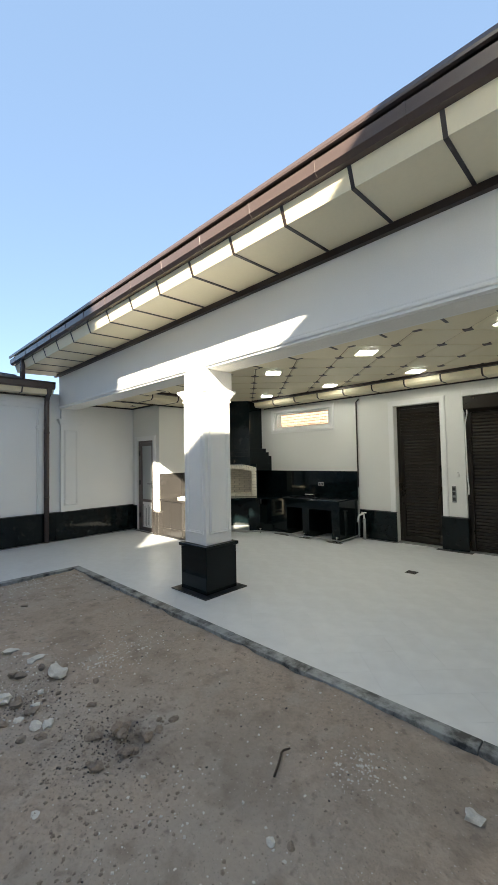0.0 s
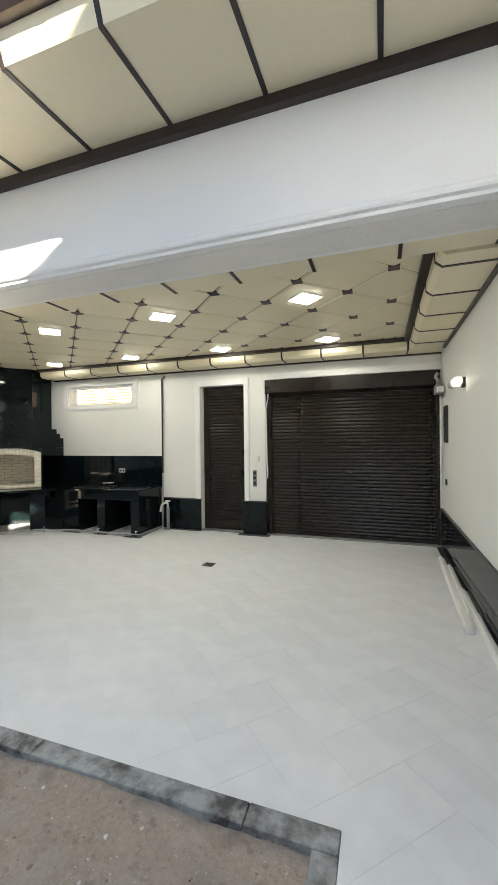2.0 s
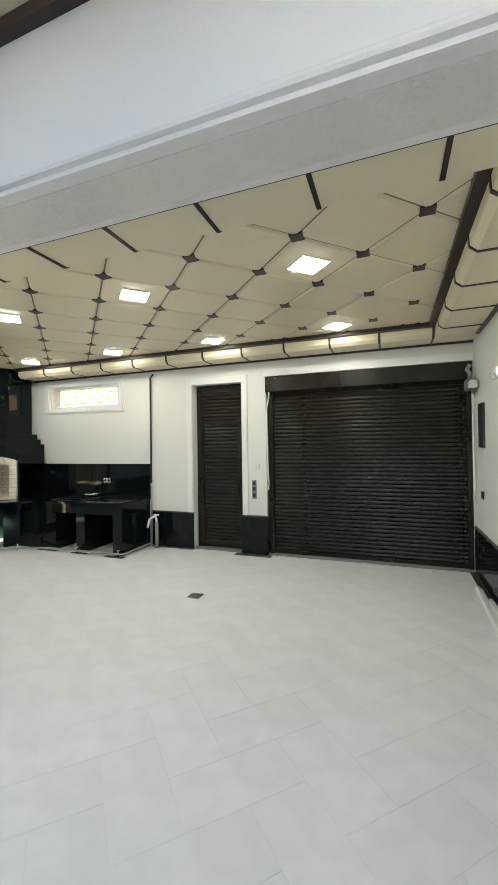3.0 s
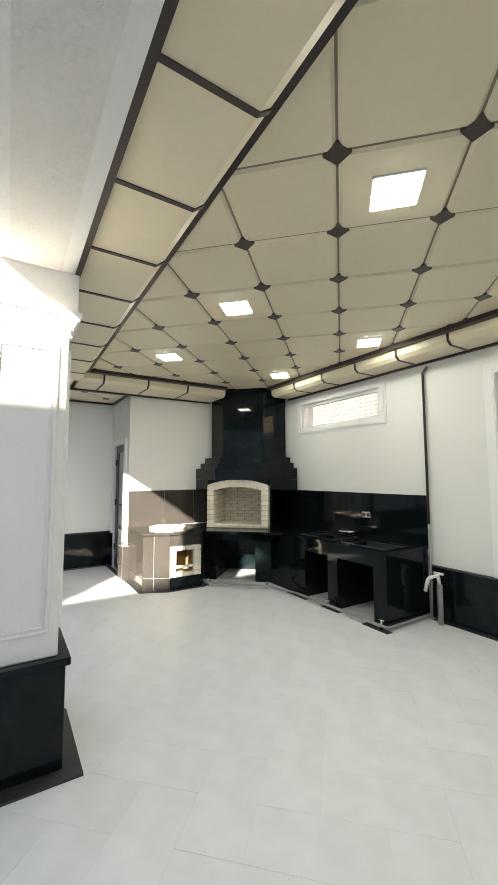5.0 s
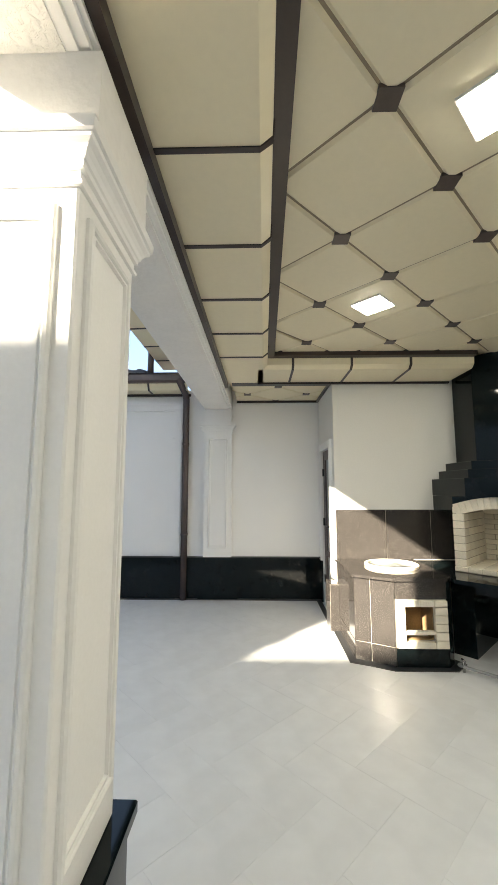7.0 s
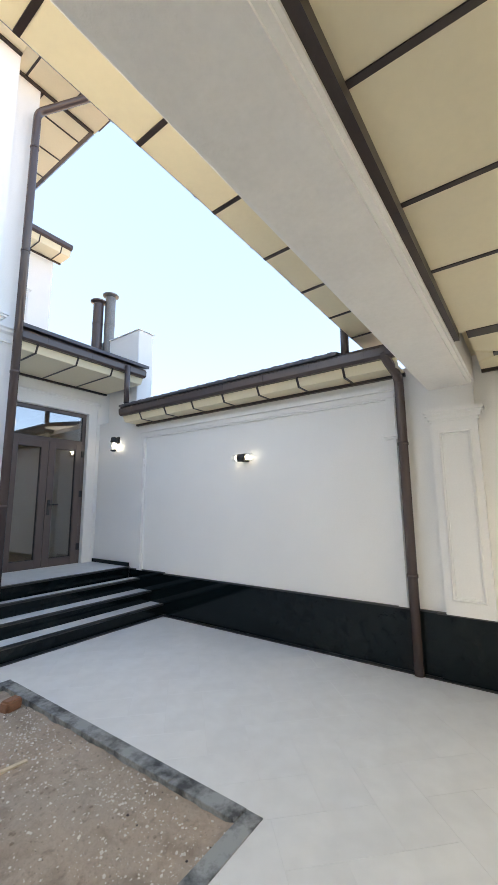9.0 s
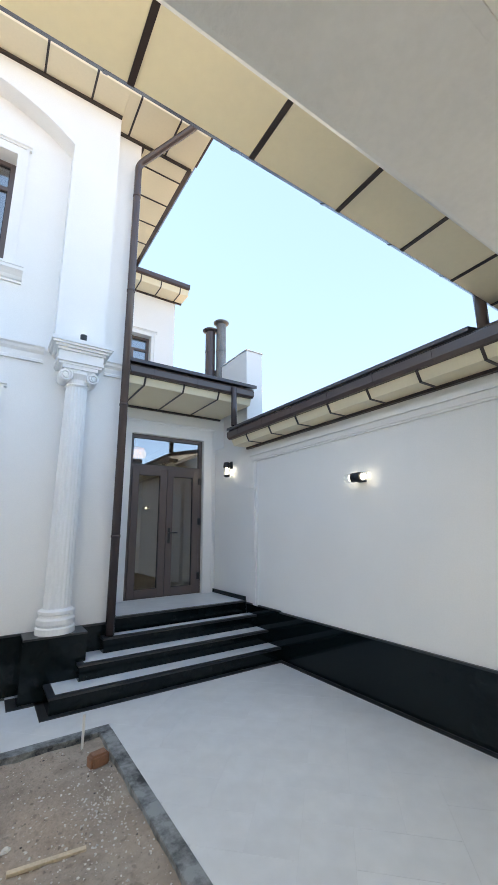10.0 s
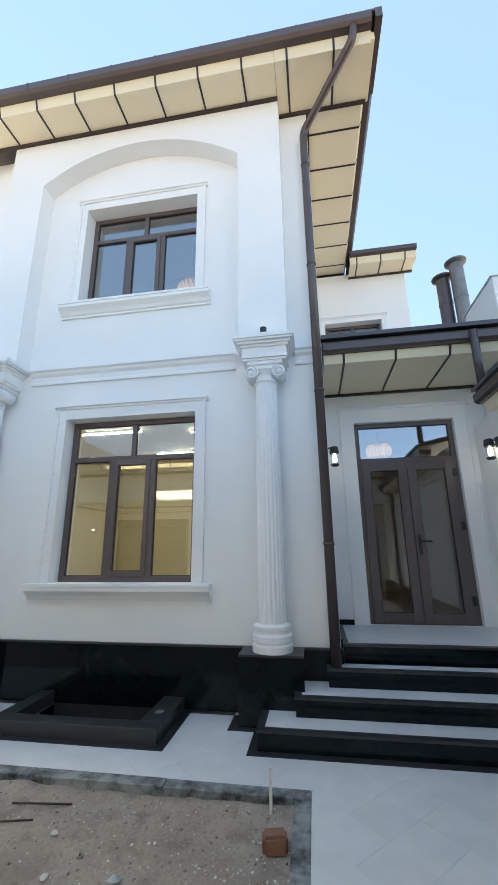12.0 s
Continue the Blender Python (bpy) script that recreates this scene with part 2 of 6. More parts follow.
def tube(bm, pts, r, seg=12):
    """A round bar along a line of points, with caps."""
    pts = [Vector(p) for p in pts]
    rings = []
    for i, p in enumerate(pts):
        d = (pts[min(i + 1, len(pts) - 1)] - pts[max(i - 1, 0)]).normalized()
        side = d.orthogonal().normalized() if i == 0 else (rings_side - d * rings_side.dot(d)).normalized()
        rings_side = side
        up = d.cross(side)
        rings.append([bm.verts.new(p + r * (math.cos(2 * math.pi * k / seg) * side + math.sin(2 * math.pi * k / seg) * up)) for k in range(seg)])
    for p, q in zip(rings, rings[1:]):
        for i in range(seg):
            f = bm.faces.new((p[i], p[(i + 1) % seg], q[(i + 1) % seg], q[i]))
            f.smooth = True
    bm.faces.new(rings[0][::-1])
    bm.faces.new(rings[-1])


def bent(pts, r=0.08, n=4):
    """The same line with its corners rounded."""
    pts = [Vector(p) for p in pts]
    out = [pts[0]]
    for a, b, c in zip(pts, pts[1:], pts[2:]):
        p, q = b + (a - b).normalized() * r, b + (c - b).normalized() * r
        for i in range(n + 1):
            t = i / n
            out.append((1 - t) ** 2 * p + 2 * t * (1 - t) * b + t * t * q)
    return out + [pts[-1]]


def make_mesh(name, bm, material):
    bmesh.ops.recalc_face_normals(bm, faces=bm.faces[:])
    me = bpy.data.meshes.new(name)
    bm.to_mesh(me)
    bm.free()
    for m in material if isinstance(material, (list, tuple)) else (material,):
        me.materials.append(m)
    return me


def bevelled(bm, w=0.006, seg=1):
    bmesh.ops.bevel(bm, geom=bm.edges[:], offset=w, segments=seg, affect="EDGES", clamp_overlap=True)
    return bm


def part(name, bm, material, parent, label=""):
    ob = new(name, make_mesh(name, bm, material))
    ob.parent = parent
    ob.matrix_parent_inverse = parent.matrix_basis.inverted()
    return tagged(ob, label)


def piece(name, mesh, parent, m=None):
    ob = new(name, mesh)
    ob.parent = parent
    ob.matrix_parent_inverse = parent.matrix_basis.inverted()
    if m is not None:
        ob.matrix_basis = m
    return ob


def solid(name, bm, material, label="", category="", group="", kind=""):
    return tagged(new(name, make_mesh(name, bm, material)), label, category, group, kind)


def thing(name, label, category, group="", at=(0, 0, 0), kind=""):
    ob = tagged(new(name), label, category, group, kind)
    ob.location = at
    return ob


def one_box(*a):
    bm = bmesh.new()
    box(bm, *a)
    return bm


def boxes(*rows):
    bm = bmesh.new()
    for r in rows:
        box(bm, *r)
    return bm


def clip(poly, x0, x1, y0, y1):
    """The part of a convex outline inside a rectangle."""
    for ax, lim, sg in ((0, x0, 1), (0, x1, -1), (1, y0, 1), (1, y1, -1)):
        out = []
        for i, p in enumerate(poly):
            q = poly[(i + 1) % len(poly)]
            dp, dq = (p[ax] - lim) * sg, (q[ax] - lim) * sg
            if dp >= 0:
                out.append(p)
            if dp * dq < 0:
                t = dp / (dp - dq)
                out.append((p[0] + t * (q[0] - p[0]), p[1] + t * (q[1] - p[1])))
        poly = out
        if len(poly) < 3:
            return []
    clean = []
    for p in poly:
        if not clean or (p[0] - clean[-1][0]) ** 2 + (p[1] - clean[-1][1]) ** 2 > 1e-8:
            clean.append(p)
    if len(clean) > 2 and (clean[0][0] - clean[-1][0]) ** 2 + (clean[0][1] - clean[-1][1]) ** 2 < 1e-8:
        clean.pop()
    return clean if len(clean) > 2 else []


def area(poly):
    return 0.5 * sum(a[0] * b[1] - b[0] * a[1] for a, b in zip(poly, poly[1:] + poly[:1]))


# ---- plan ----
XL, XR = -8.72, 0.47          # side walls of the courtyard
YB = 7.0                      # wall with the shutters
BX0, BX1, BY0, BY1 = -4.343, -3.853, 2.800, 3.300   # base of the column
BEAM0, BEAM1 = 2.90, 3.36     # beam, front and back
XA, YA = -7.60, 4.60          # corner of the block that holds the store room
FY = -1.67                    # house front
DY = -2.79                    # wall of the entrance
XH = -6.72                    # side of the house
COVE_Z, TRAY_Z = 2.822, 2.98
TX0, TX1, TY0, TY1 = -7.01, 0.02, 3.705, 6.62      # tray of the ceiling
KX0, KX1, KY0, KY1 = -6.41, -0.52, -0.47, 2.37    # outer edge of the kerb

PIT = (-4.92, -3.70, FY, -1.06)  # open cellar light well

# ground and paving bed
bm = bmesh.new()
R = 600.0
for x0, x1, y0, y1 in ((-R, -9.0, -R, R), (0.7, R, -R, R), (-9.0, 0.7, -R, -9.5), (-9.0, 0.7, 7.4, R), (-9.0, PIT[0], -9.5, 7.4), (PIT[1], 0.7, -9.5, 7.4), (PIT[0], PIT[1], -9.5, PIT[2]), (PIT[0], PIT[1], PIT[3], 7.4)):
    bm.faces.new([bm.verts.new((x, y, -0.16)) for x, y in ((x0, y0), (x1, y0), (x1, y1), (x0, y1))])
bmesh.ops.remove_doubles(bm, verts=bm.verts[:], dist=0.001)
solid("ground", bm, M_DIRT, "bare brown earth reaching away round the plot", "ground", kind="structure")

PAVED = ((XL, XR, KY1, 7.22), (XL, KX0, -0.95, KY1), (KX1, XR, -9.0, KY1), (KX0, KX1, PIT[3], KY0), (KX0, PIT[0], FY, PIT[3]), (PIT[1], KX1, FY, PIT[3]), (XL, KX0, FY, -0.95))
pavement = solid("pavement", boxes(*[(a, b, c, d, -0.14, -0.0014) for a, b, c, d in PAVED]), M_TILEGROUT,
                 "pale grey stone tiles laid diagonally over the courtyard", "pavement", kind="structure")

# bare bed in the middle of the court, lower towards the house
def bed_level(x, y):
    return -0.034 - 0.006 * (KY1 - y) + 0.022 * noise.noise((x * 0.9, y * 0.9, 1.0)) + 0.011 * noise.noise((x * 3.1, y * 3.1, 4.0))


bm = bmesh.new()
NX, NY = 260, 130
gx0, gx1, gy0, gy1 = KX0 + 0.06, KX1 - 0.06, KY0 + 0.06, KY1 - 0.06


def earth_level(x, y):
    """Height of the trodden earth with its lumps and hollows."""
    h = bed_level(x, y) + 0.010 * noise.noise((x * 9, y * 9, 7.0)) + 0.005 * noise.noise((x * 24, y * 24, 3.0))
    for px, py, pr, pd in ((-2.50, 1.04, 0.20, -0.050), (-2.68, 0.86, 0.12, 0.03), (-2.30, 1.22, 0.12, 0.025), (-2.25, 0.98, 0.10, 0.02), (-1.92, 1.74, 0.12, -0.012), (-3.55, 0.75, 0.35, -0.03), (-3.9, 1.0, 0.25, 0.04), (-5.2, 0.1, 0.5, -0.02), (-2.3, 0.55, 0.15, 0.02)):
        d2 = ((x - px) ** 2 + (y - py) ** 2) / (pr * pr)
        h += pd * math.exp(-d2) * (1 + 0.6 * noise.noise((x * 14, y * 14, 2.0)))
    edge = min(x - gx0, gx1 - x, y - gy0, gy1 - y)
    h += 0.022 * math.exp(-edge / 0.10) * (0.7 + 0.8 * noise.noise((x * 5, y * 5, 9.0)))
    return min(h, -0.004)


grid = []
for j in range(NY + 1):
    row = []
    for i in range(NX + 1):
        x, y = gx0 + (gx1 - gx0) * i / NX, gy0 + (gy1 - gy0) * j / NY
        row.append(bm.verts.new((x, y, earth_level(x, y))))
    grid.append(row)
for j in range(NY):
    for i in range(NX):
        f = bm.faces.new((grid[j][i], grid[j][i + 1], grid[j + 1][i + 1], grid[j + 1][i]))
        f.smooth = True
solid("earth_bed", bm, M_DIRT, "trodden bare earth bed strewn with rubble inside a stone kerb", "ground", kind="structure")

# ---- walls ----
bm = boxes((XL - 0.23, XL, -3.0, YA + 2.9, -0.15, 3.02), (XL - 0.23, XL, -3.0, 1.9, 3.02, 3.10))
solid("wall_west", bm, M_WHITE, "white plastered boundary wall with panel mouldings", "wall", kind="structure")

bm = bmesh.new()
box(bm, XL, -8.50, YA, YA + 0.2, -0.15, 2.95)
box(bm, -7.83, XA, YA, YA + 0.2, -0.15, 2.95)
box(bm, -8.50, -7.83, YA, YA + 0.2, 2.06, 2.95)
box(bm, XA - 0.2, XA, YA + 0.2, YB + 0.2, -0.15, 2.95)
solid("wall_store_room", bm, M_INWALL, "white painted wall of the small store room", "wall", kind="structure")

WX0, WX1, WZ0, WZ1 = -6.28, -4.79, 2.285, 2.655       # high window
SX0, SX1, SZ1 = -3.38, -2.56, 2.53                  # side shutter
GX0, GX1, GZ1 = -2.19, 0.455, 2.58                   # wide shutter
bm = bmesh.new()
for r in ((XA, WX0, 0, 3.0), (WX0, WX1, 0, WZ0), (WX0, WX1, WZ1, 3.0), (WX1, SX0, 0, 3.0), (SX0, SX1, SZ1, 3.0), (SX1, GX0, 0, 3.0), (GX0, GX1, GZ1, 3.0), (GX1, XR, 0, 3.0)):
    box(bm, r[0], r[1], YB, YB + 0.22, r[2] - (0.15 if r[2] == 0 else 0), r[3])
solid("wall_north", bm, M_INWALL, "white painted back wall with shutters and a high window", "wall", kind="structure")

solid("wall_east", one_box(XR, XR + 0.22, -9.0, 7.3, -0.15, 4.87), M_INWALL, "tall white plastered boundary wall", "wall", kind="structure")
solid("threshold", boxes((SX0, SX1, YB - 0.02, YB + 0.2, -0.02, 0.012), (GX0, GX1, YB - 0.02, YB + 0.2, -0.02, 0.012)), M_GREYPL, "grey stone sills under the shutters", "threshold", kind="structure")


def plinth(name, rows, label):
    """Black stone skirting, with a thin cover strip on top and a border strip on the floor."""
    ob = thing(name, label, "skirting", kind="structure")
    for x0, x1, y0, y1, z1 in rows:
        part("slab", one_box(x0, x1, y0, y1, 0.006, z1 - 0.018), M_BLACK, ob)
        e = 0.006
        part("cap_strip", one_box(x0 - e, x1 + e, y0 - e, y1 + e, z1 - 0.018, z1), M_BLACKDULL, ob)
    return ob


def border(rows):
    for r in rows:
        part("border_strip", one_box(*r, -0.01, 0.004), M_BLACKDULL, floor_border)


floor_border = thing("floor_border", "dull black granite border strips set into the paving", "floor border", kind="structure")
plinth("baseboard_west", ((XL, XL + 0.02, -0.93, 1.0, 0.585), (XL, XL + 0.02, 1.0, 2.84, 0.585), (XL, XL + 0.045, 2.84, 3.40, 0.585), (XL, XL + 0.02, 3.40, YA - 0.02, 0.585), (XL, XL + 0.02, -1.75, -0.93, 0.60)),
       "polished black granite skirting along the white wall")
plinth("baseboard_store", ((XL + 0.02, -8.56, YA - 0.02, YA, 0.57),), "polished black granite skirting beside the store room door")
plinth("baseboard_north", ((-4.13, SX0, YB - 0.025, YB, 0.56), (SX1 - 0.02, GX0 + 0.02, YB - 0.04, YB, 0.56)), "polished black granite skirting between the shutters")
plinth("baseboard_east", ((XR - 0.02, XR, 2.0, 4.4, 0.57), (XR - 0.02, XR, 4.4, YB, 0.57), (XR - 0.02, XR, -1.5, 2.0, 0.57)), "polished black granite skirting along the side wall")
border(((XL + 0.02, XL + 0.085, -0.93, 2.8), (XL + 0.02, XL + 0.085, 2.8, YA - 0.02), (XL + 0.085, -7.80, YA - 0.085, YA - 0.02),
        (XR - 0.085, XR - 0.02, -1.5, YB), (-4.1, SX0 + 0.03, YB - 0.09, YB - 0.025), (SX1 - 0.09, GX0 + 0.09, YB - 0.15, YB - 0.04)))

# ---- mouldings on the white wall ----
wall_panel = thing("wall_panel_moulding", "white stepped plaster moulding framing a blank wall panel", "moulding", kind="structure")
for nm, y0, y1, z0, z1 in (("stile", -1.56, -1.44, 0.585, 2.70), ("stile", 2.48, 2.60, 0.585, 2.70), ("rail", -1.56, 2.60, 2.70, 2.84)):
    bm = bmesh.new()
    box(bm, XL, XL + 0.03, y0, y1, z0, z1)
    if nm == "stile":
        box(bm, XL + 0.03, XL + 0.05, y0 + 0.025, y1 - 0.025, z0 + 0.02, z1 - 0.02)
    else:
        box(bm, XL + 0.03, XL + 0.06, y0 - 0.01, y1 + 0.01, z1 - 0.05, z1)
        box(bm, XL + 0.03, XL + 0.045, y0 + 0.03, y1 - 0.03, z0 + 0.02, z0 + 0.05)
    part(nm, bm, M_TRIM, wall_panel)
for y0, y1 in ((-1.56, -1.44), (2.48, 2.60)):
    bm = bmesh.new()
    for k, (e, z0, z1) in enumerate(((0.012, 2.26, 2.285), (0.028, 2.285, 2.32), (0.018, 2.32, 2.345))):
        box(bm, XL + 0.03, XL + 0.055 + e, y0 - e, y1 + e, z0, z1)
    part("impost", bm, M_TRIM, wall_panel)


BEAD = ((0.0, 0.0), (0.0, 0.009), (0.005, 0.016), (0.013, 0.019), (0.019, 0.014), (0.021, 0.005), (0.027, 0.005), (0.029, 0.011), (0.036, 0.011), (0.038, 0.0))


def mitred_bead(bm, axis, p, lo, hi, z0, z1, sgn=1):
    """A moulded picture-frame bead on a wall face at p, mitred at its corners."""
    rings = []
    for i, d in BEAD:
        q = p + sgn * d
        ring = ((lo + i, z0 + i), (hi - i, z0 + i), (hi - i, z1 - i), (lo + i, z1 - i))
        rings.append([bm.verts.new((q, a, z) if axis == "x" else (a, q, z)) for a, z in ring])
    for a, b in zip(rings, rings[1:]):
        for k in range(4):
            bm.faces.new((a[k], a[(k + 1) % 4], b[(k + 1) % 4], b[k]))


pil = thing("wall_pilaster", "white plaster pilaster with a raised panel and moulded cap", "pilaster", kind="structure")
part("shaft", one_box(XL, XL + 0.08, 2.92, 3.32, 0.585, 2.40), M_TRIM, pil)
bm = bmesh.new()
mitred_bead(bm, "x", XL + 0.08, 2.98, 3.26, 0.71, 2.28)
part("panel_bead", bm, M_TRIM, pil)
bm = boxes(*[(XL, XL + 0.08 + e, 2.92 - e, 3.32 + e, z0, z1) for e, z0, z1 in ((0.012, 2.38, 2.405), (0.03, 2.405, 2.44), (0.045, 2.44, 2.465), (0.06, 2.465, 2.50))])
part("cap", bm, M_TRIM, pil)
part("neck", one_box(XL, XL + 0.08, 2.93, 3.31, 2.50, 2.74), M_TRIM, pil)

# ---- beam ----
SKEW = -0.0075
beam = thing("beam", "white plastered beam across the front of the canopy", "beam", at=(-4.1, 3.1, 0), kind="structure")
part("body", one_box(XL, XR, BEAM0, 3.21, 2.745, 3.50), M_STUCCO, beam)
part("textured_soffit", one_box(-3.90, XR, BEAM0 + 0.05, 3.205, 2.742, 2.746), M_COARSE, beam, "coarse scratched stucco")


def slanted_bar(y0, y1, z0, z1, x0=XL, x1=XR, lean=0.0, flat=False):
    """A bar along the inner edge of the beam, which is not quite parallel to its front."""
    bm = bmesh.new()
    e = lambda x, y: (x, y + lean * (x + 4.1))
    prism(bm, ((x0, y0) if flat else e(x0, y0), (x1, y0) if flat else e(x1, y0), e(x1, y1), e(x0, y1)), z0, z1)
    return bm


BI = 3.284                                           # inner edge of the beam at the column
part("face", one_box(XL, XR, BEAM0 - 0.022, BEAM0 - 0.001, 2.81, 3.50), M_WHITE, beam)
bm = bmesh.new()
sweep(bm, ((BEAM0, 2.745), (BEAM0 - 0.012, 2.745), (BEAM0 - 0.014, 2.765), (BEAM0 - 0.034, 2.772), (BEAM0 - 0.040, 2.785), (BEAM0 - 0.040, 2.800), (BEAM0 - 0.028, 2.806), (BEAM0 - 0.022, 2.82), (BEAM0, 2.82)), "x", XL, XR)
part("lower_moulding", bm, M_TRIM, beam)
part("inner_soffit", slanted_bar(3.2103, BI - 0.045, 2.745, 3.4, flat=True), M_STUCCO, beam)
part("inner_moulding", slanted_bar(BI - 0.045, BI - 0.016, 2.757, 3.4), M_TRIM, beam)
part("inner_moulding", slanted_bar(BI - 0.016, BI, 2.775, 3.4), M_TRIM, beam)
part("inner_trim", slanted_bar(BI, BI + 0.036, 2.79, 2.868, XA + 0.02), M_BROWN, beam, "dark brown edge trim")
part("front_trim", one_box(XL, XR, BEAM0 - 0.072, BEAM0 - 0.0225, 3.408, 3.474), M_BROWN, beam, "dark brown edge trim")
beam.rotation_euler.z, beam.location.z = SKEW, -0.03

# ---- ceiling ----
PX, PY, X0L, Y0L = 0.806, 0.814, -0.248, 4.185       # lattice of the ceiling tiles


def ceiling_tiles(x0, x1, y0, y1, z, px=PX, py=PY, ox=X0L, oy=Y0L):
    bm, bd = bmesh.new(), bmesh.new()
    for i in range(int((x0 - ox) / px) - 2, int((x1 - ox) / px) + 3):
        for j in range(int((y0 - oy) / py) - 2, int((y1 - oy) / py) + 3):
            for s in (0, 1):
                cx, cy = ox + px * (i + 0.5 * s), oy + py * (j + 0.5 + 0.5 * s)
                hx, hy = px / 2 - 0.008, py / 2 - 0.008
                full = [(cx, cy - hy), (cx + hx, cy), (cx, cy + hy), (cx - hx, cy)]
                sm = [(cx, cy - hy + 0.022), (cx + hx - 0.022, cy), (cx, cy + hy - 0.022), (cx - hx + 0.022, cy)]
                a, b = clip(full, x0, x1, y0, y1), clip(sm, x0, x1, y0, y1)
                if len(a) == len(b) and len(a) > 2:
                    va = [bm.verts.new((x, y, z + 0.014)) for x, y in a]
                    vb = [bm.verts.new((x, y, z)) for x, y in b]
                    bm.faces.new(vb[::-1])
                    for k in range(len(a)):
                        bm.faces.new((va[k], va[(k + 1) % len(a)], vb[(k + 1) % len(a)], vb[k]))
                elif len(b) > 2 and area(b) > 0.001:
                    prism(bm, b, z, z + 0.014)
                qx, qy = ox + px * (i + 0.5 * s), oy + py * (j + 0.5 * s)
                r = 0.046
                dm = clip([(qx - r, qy - r), (qx + r, qy - r), (qx + r, qy + r), (qx - r, qy + r)], x0, x1, y0, y1)
                if len(dm) > 2 and area(dm) > 0.0005:
                    prism(bd, dm, z - 0.005, z + 0.012)
    bb = bmesh.new()
    box(bb, x0, x1, y0, y1, z + 0.0135, z + 0.03)
    return bm, bd, bb


bm, bd, bb = ceiling_tiles(TX0, TX1, TY0, TY1, TRAY_Z)
ceiling = solid("ceiling", bm, M_CREAM, "cream metal ceiling of diagonal square panels", "ceiling", kind="structure")
part("joint_covers", bd, M_COVER, ceiling, "brown square joint covers")
part("joint_backing", bb, M_JOINT, ceiling, "tan recessed joints")
bm, bd, bb = ceiling_tiles(XL, XA - 0.10, BEAM1 + 0.03, YA, COVE_Z + 0.03, ox=-8.30, oy=3.56)
alcove = solid("ceiling_alcove", bm, M_CREAM, "cream metal ceiling panels over the side bay", "ceiling", kind="structure")
part("joint_covers", bd, M_COVER, alcove, "brown square joint covers")
part("joint_backing", bb, M_JOINT, alcove, "tan recessed joints")

# the dropped rim round the tray: cream trays, dark battens, dark bands
cove = thing("ceiling_rim", "dropped cream ceiling rim with dark brown battens", "ceiling rim", kind="structure")
CH, BZ = 0.040, 2.936


def rim_profile(inner, outer):
    s = 1 if inner > outer else -1
    return [(outer, COVE_Z), (inner - s * 0.05, COVE_Z), (inner - s * 0.004, COVE_Z + CH), (inner, BZ), (inner, TRAY_Z + 0.03), (outer, TRAY_Z + 0.03)]


def rim_strip(inner, outer):
    s = 1 if inner > outer else -1
    o = 0.006
    return [(outer, COVE_Z - o), (inner - s * 0.05, COVE_Z - o), (inner + s * 0.002, COVE_Z + CH - o), (inner + s * 0.006, BZ), (inner - s * 0.02, BZ), (inner - s * 0.02, COVE_Z + CH), (inner - s * 0.06, COVE_Z + 0.02), (outer, COVE_Z + 0.02)]


def rim(axis, inner, outer, a, b, seams, lean=0.0):
    def cover(bm):
        for v in bm.verts:
            v.co.y += lean * (v.co.x + 4.1)
        return bm

    cuts = [a] + sorted(q for q in seams if a + 0.05 < q < b - 0.05) + [b]
    for p, q in zip(cuts, cuts[1:]):
        bm = bmesh.new()
        sweep(bm, rim_profile(inner, outer), axis, p + 0.002, q - 0.002)
        part("panel", cover(bm), M_CREAM, cove)
    for q in cuts[1:-1]:
        bm = bmesh.new()
        sweep(bm, rim_strip(inner, outer), axis, q - 0.0125, q + 0.0125)
        part("batten", cover(bm), M_BROWN, cove)
    s = 1 if inner > outer else -1
    bm = bmesh.new()
    sweep(bm, ((inner - s * 0.004, BZ - 0.004), (inner + s * 0.070, BZ), (inner + s * 0.070, TRAY_Z + 0.012), (inner - s * 0.004, TRAY_Z + 0.012)), axis, a, b)
    part("band", cover(bm), M_BROWN, cove)
    bm = bmesh.new()
    sweep(bm, ((outer, COVE_Z - 0.022), (outer + s * 0.035, COVE_Z - 0.022), (outer + s * 0.035, COVE_Z + 0.01), (outer, COVE_Z + 0.01)), axis, a, b)
    part("edge_trim", cover(bm), M_BROWN, cove)


SEAMX = [-2.005 + 0.603 * k for k in range(-12, 5)]
SEAMF = [-3.145 - 0.583 * k for k in range(-7, 7)]
rim("x", 3.765, 3.20, XA, XR, SEAMF, -0.016)
rim("x", TY1, YB, -6.62, XR, [q + 0.2 for q in SEAMX])
rim("y", TX0, XA, TY0, 5.98, [4.08 + 0.62 * k for k in range(-2, 4)])
rim("y", TX1, XR, TY0, TY1, [3.9 + 0.6 * k for k in range(-2, 6)])
solid("ceiling_upper", boxes((XL, XR, BEAM1 - 0.1, YB + 0.2, 3.012, 3.06)), M_CREAM, "cream ceiling backing above the rim", "ceiling", kind="structure")
solid("trim", boxes((XL, XL + 0.03, BEAM1 + 0.03, YA, COVE_Z, COVE_Z + 0.03), (XL, XA, YA - 0.03, YA, COVE_Z, COVE_Z + 0.03), (XA - 0.12, XA + 0.02, BEAM1 + 0.03, YA, COVE_Z - 0.005, COVE_Z + 0.03)), M_BROWN, "dark brown edge trim round the side bay ceiling", "trim", kind="structure")


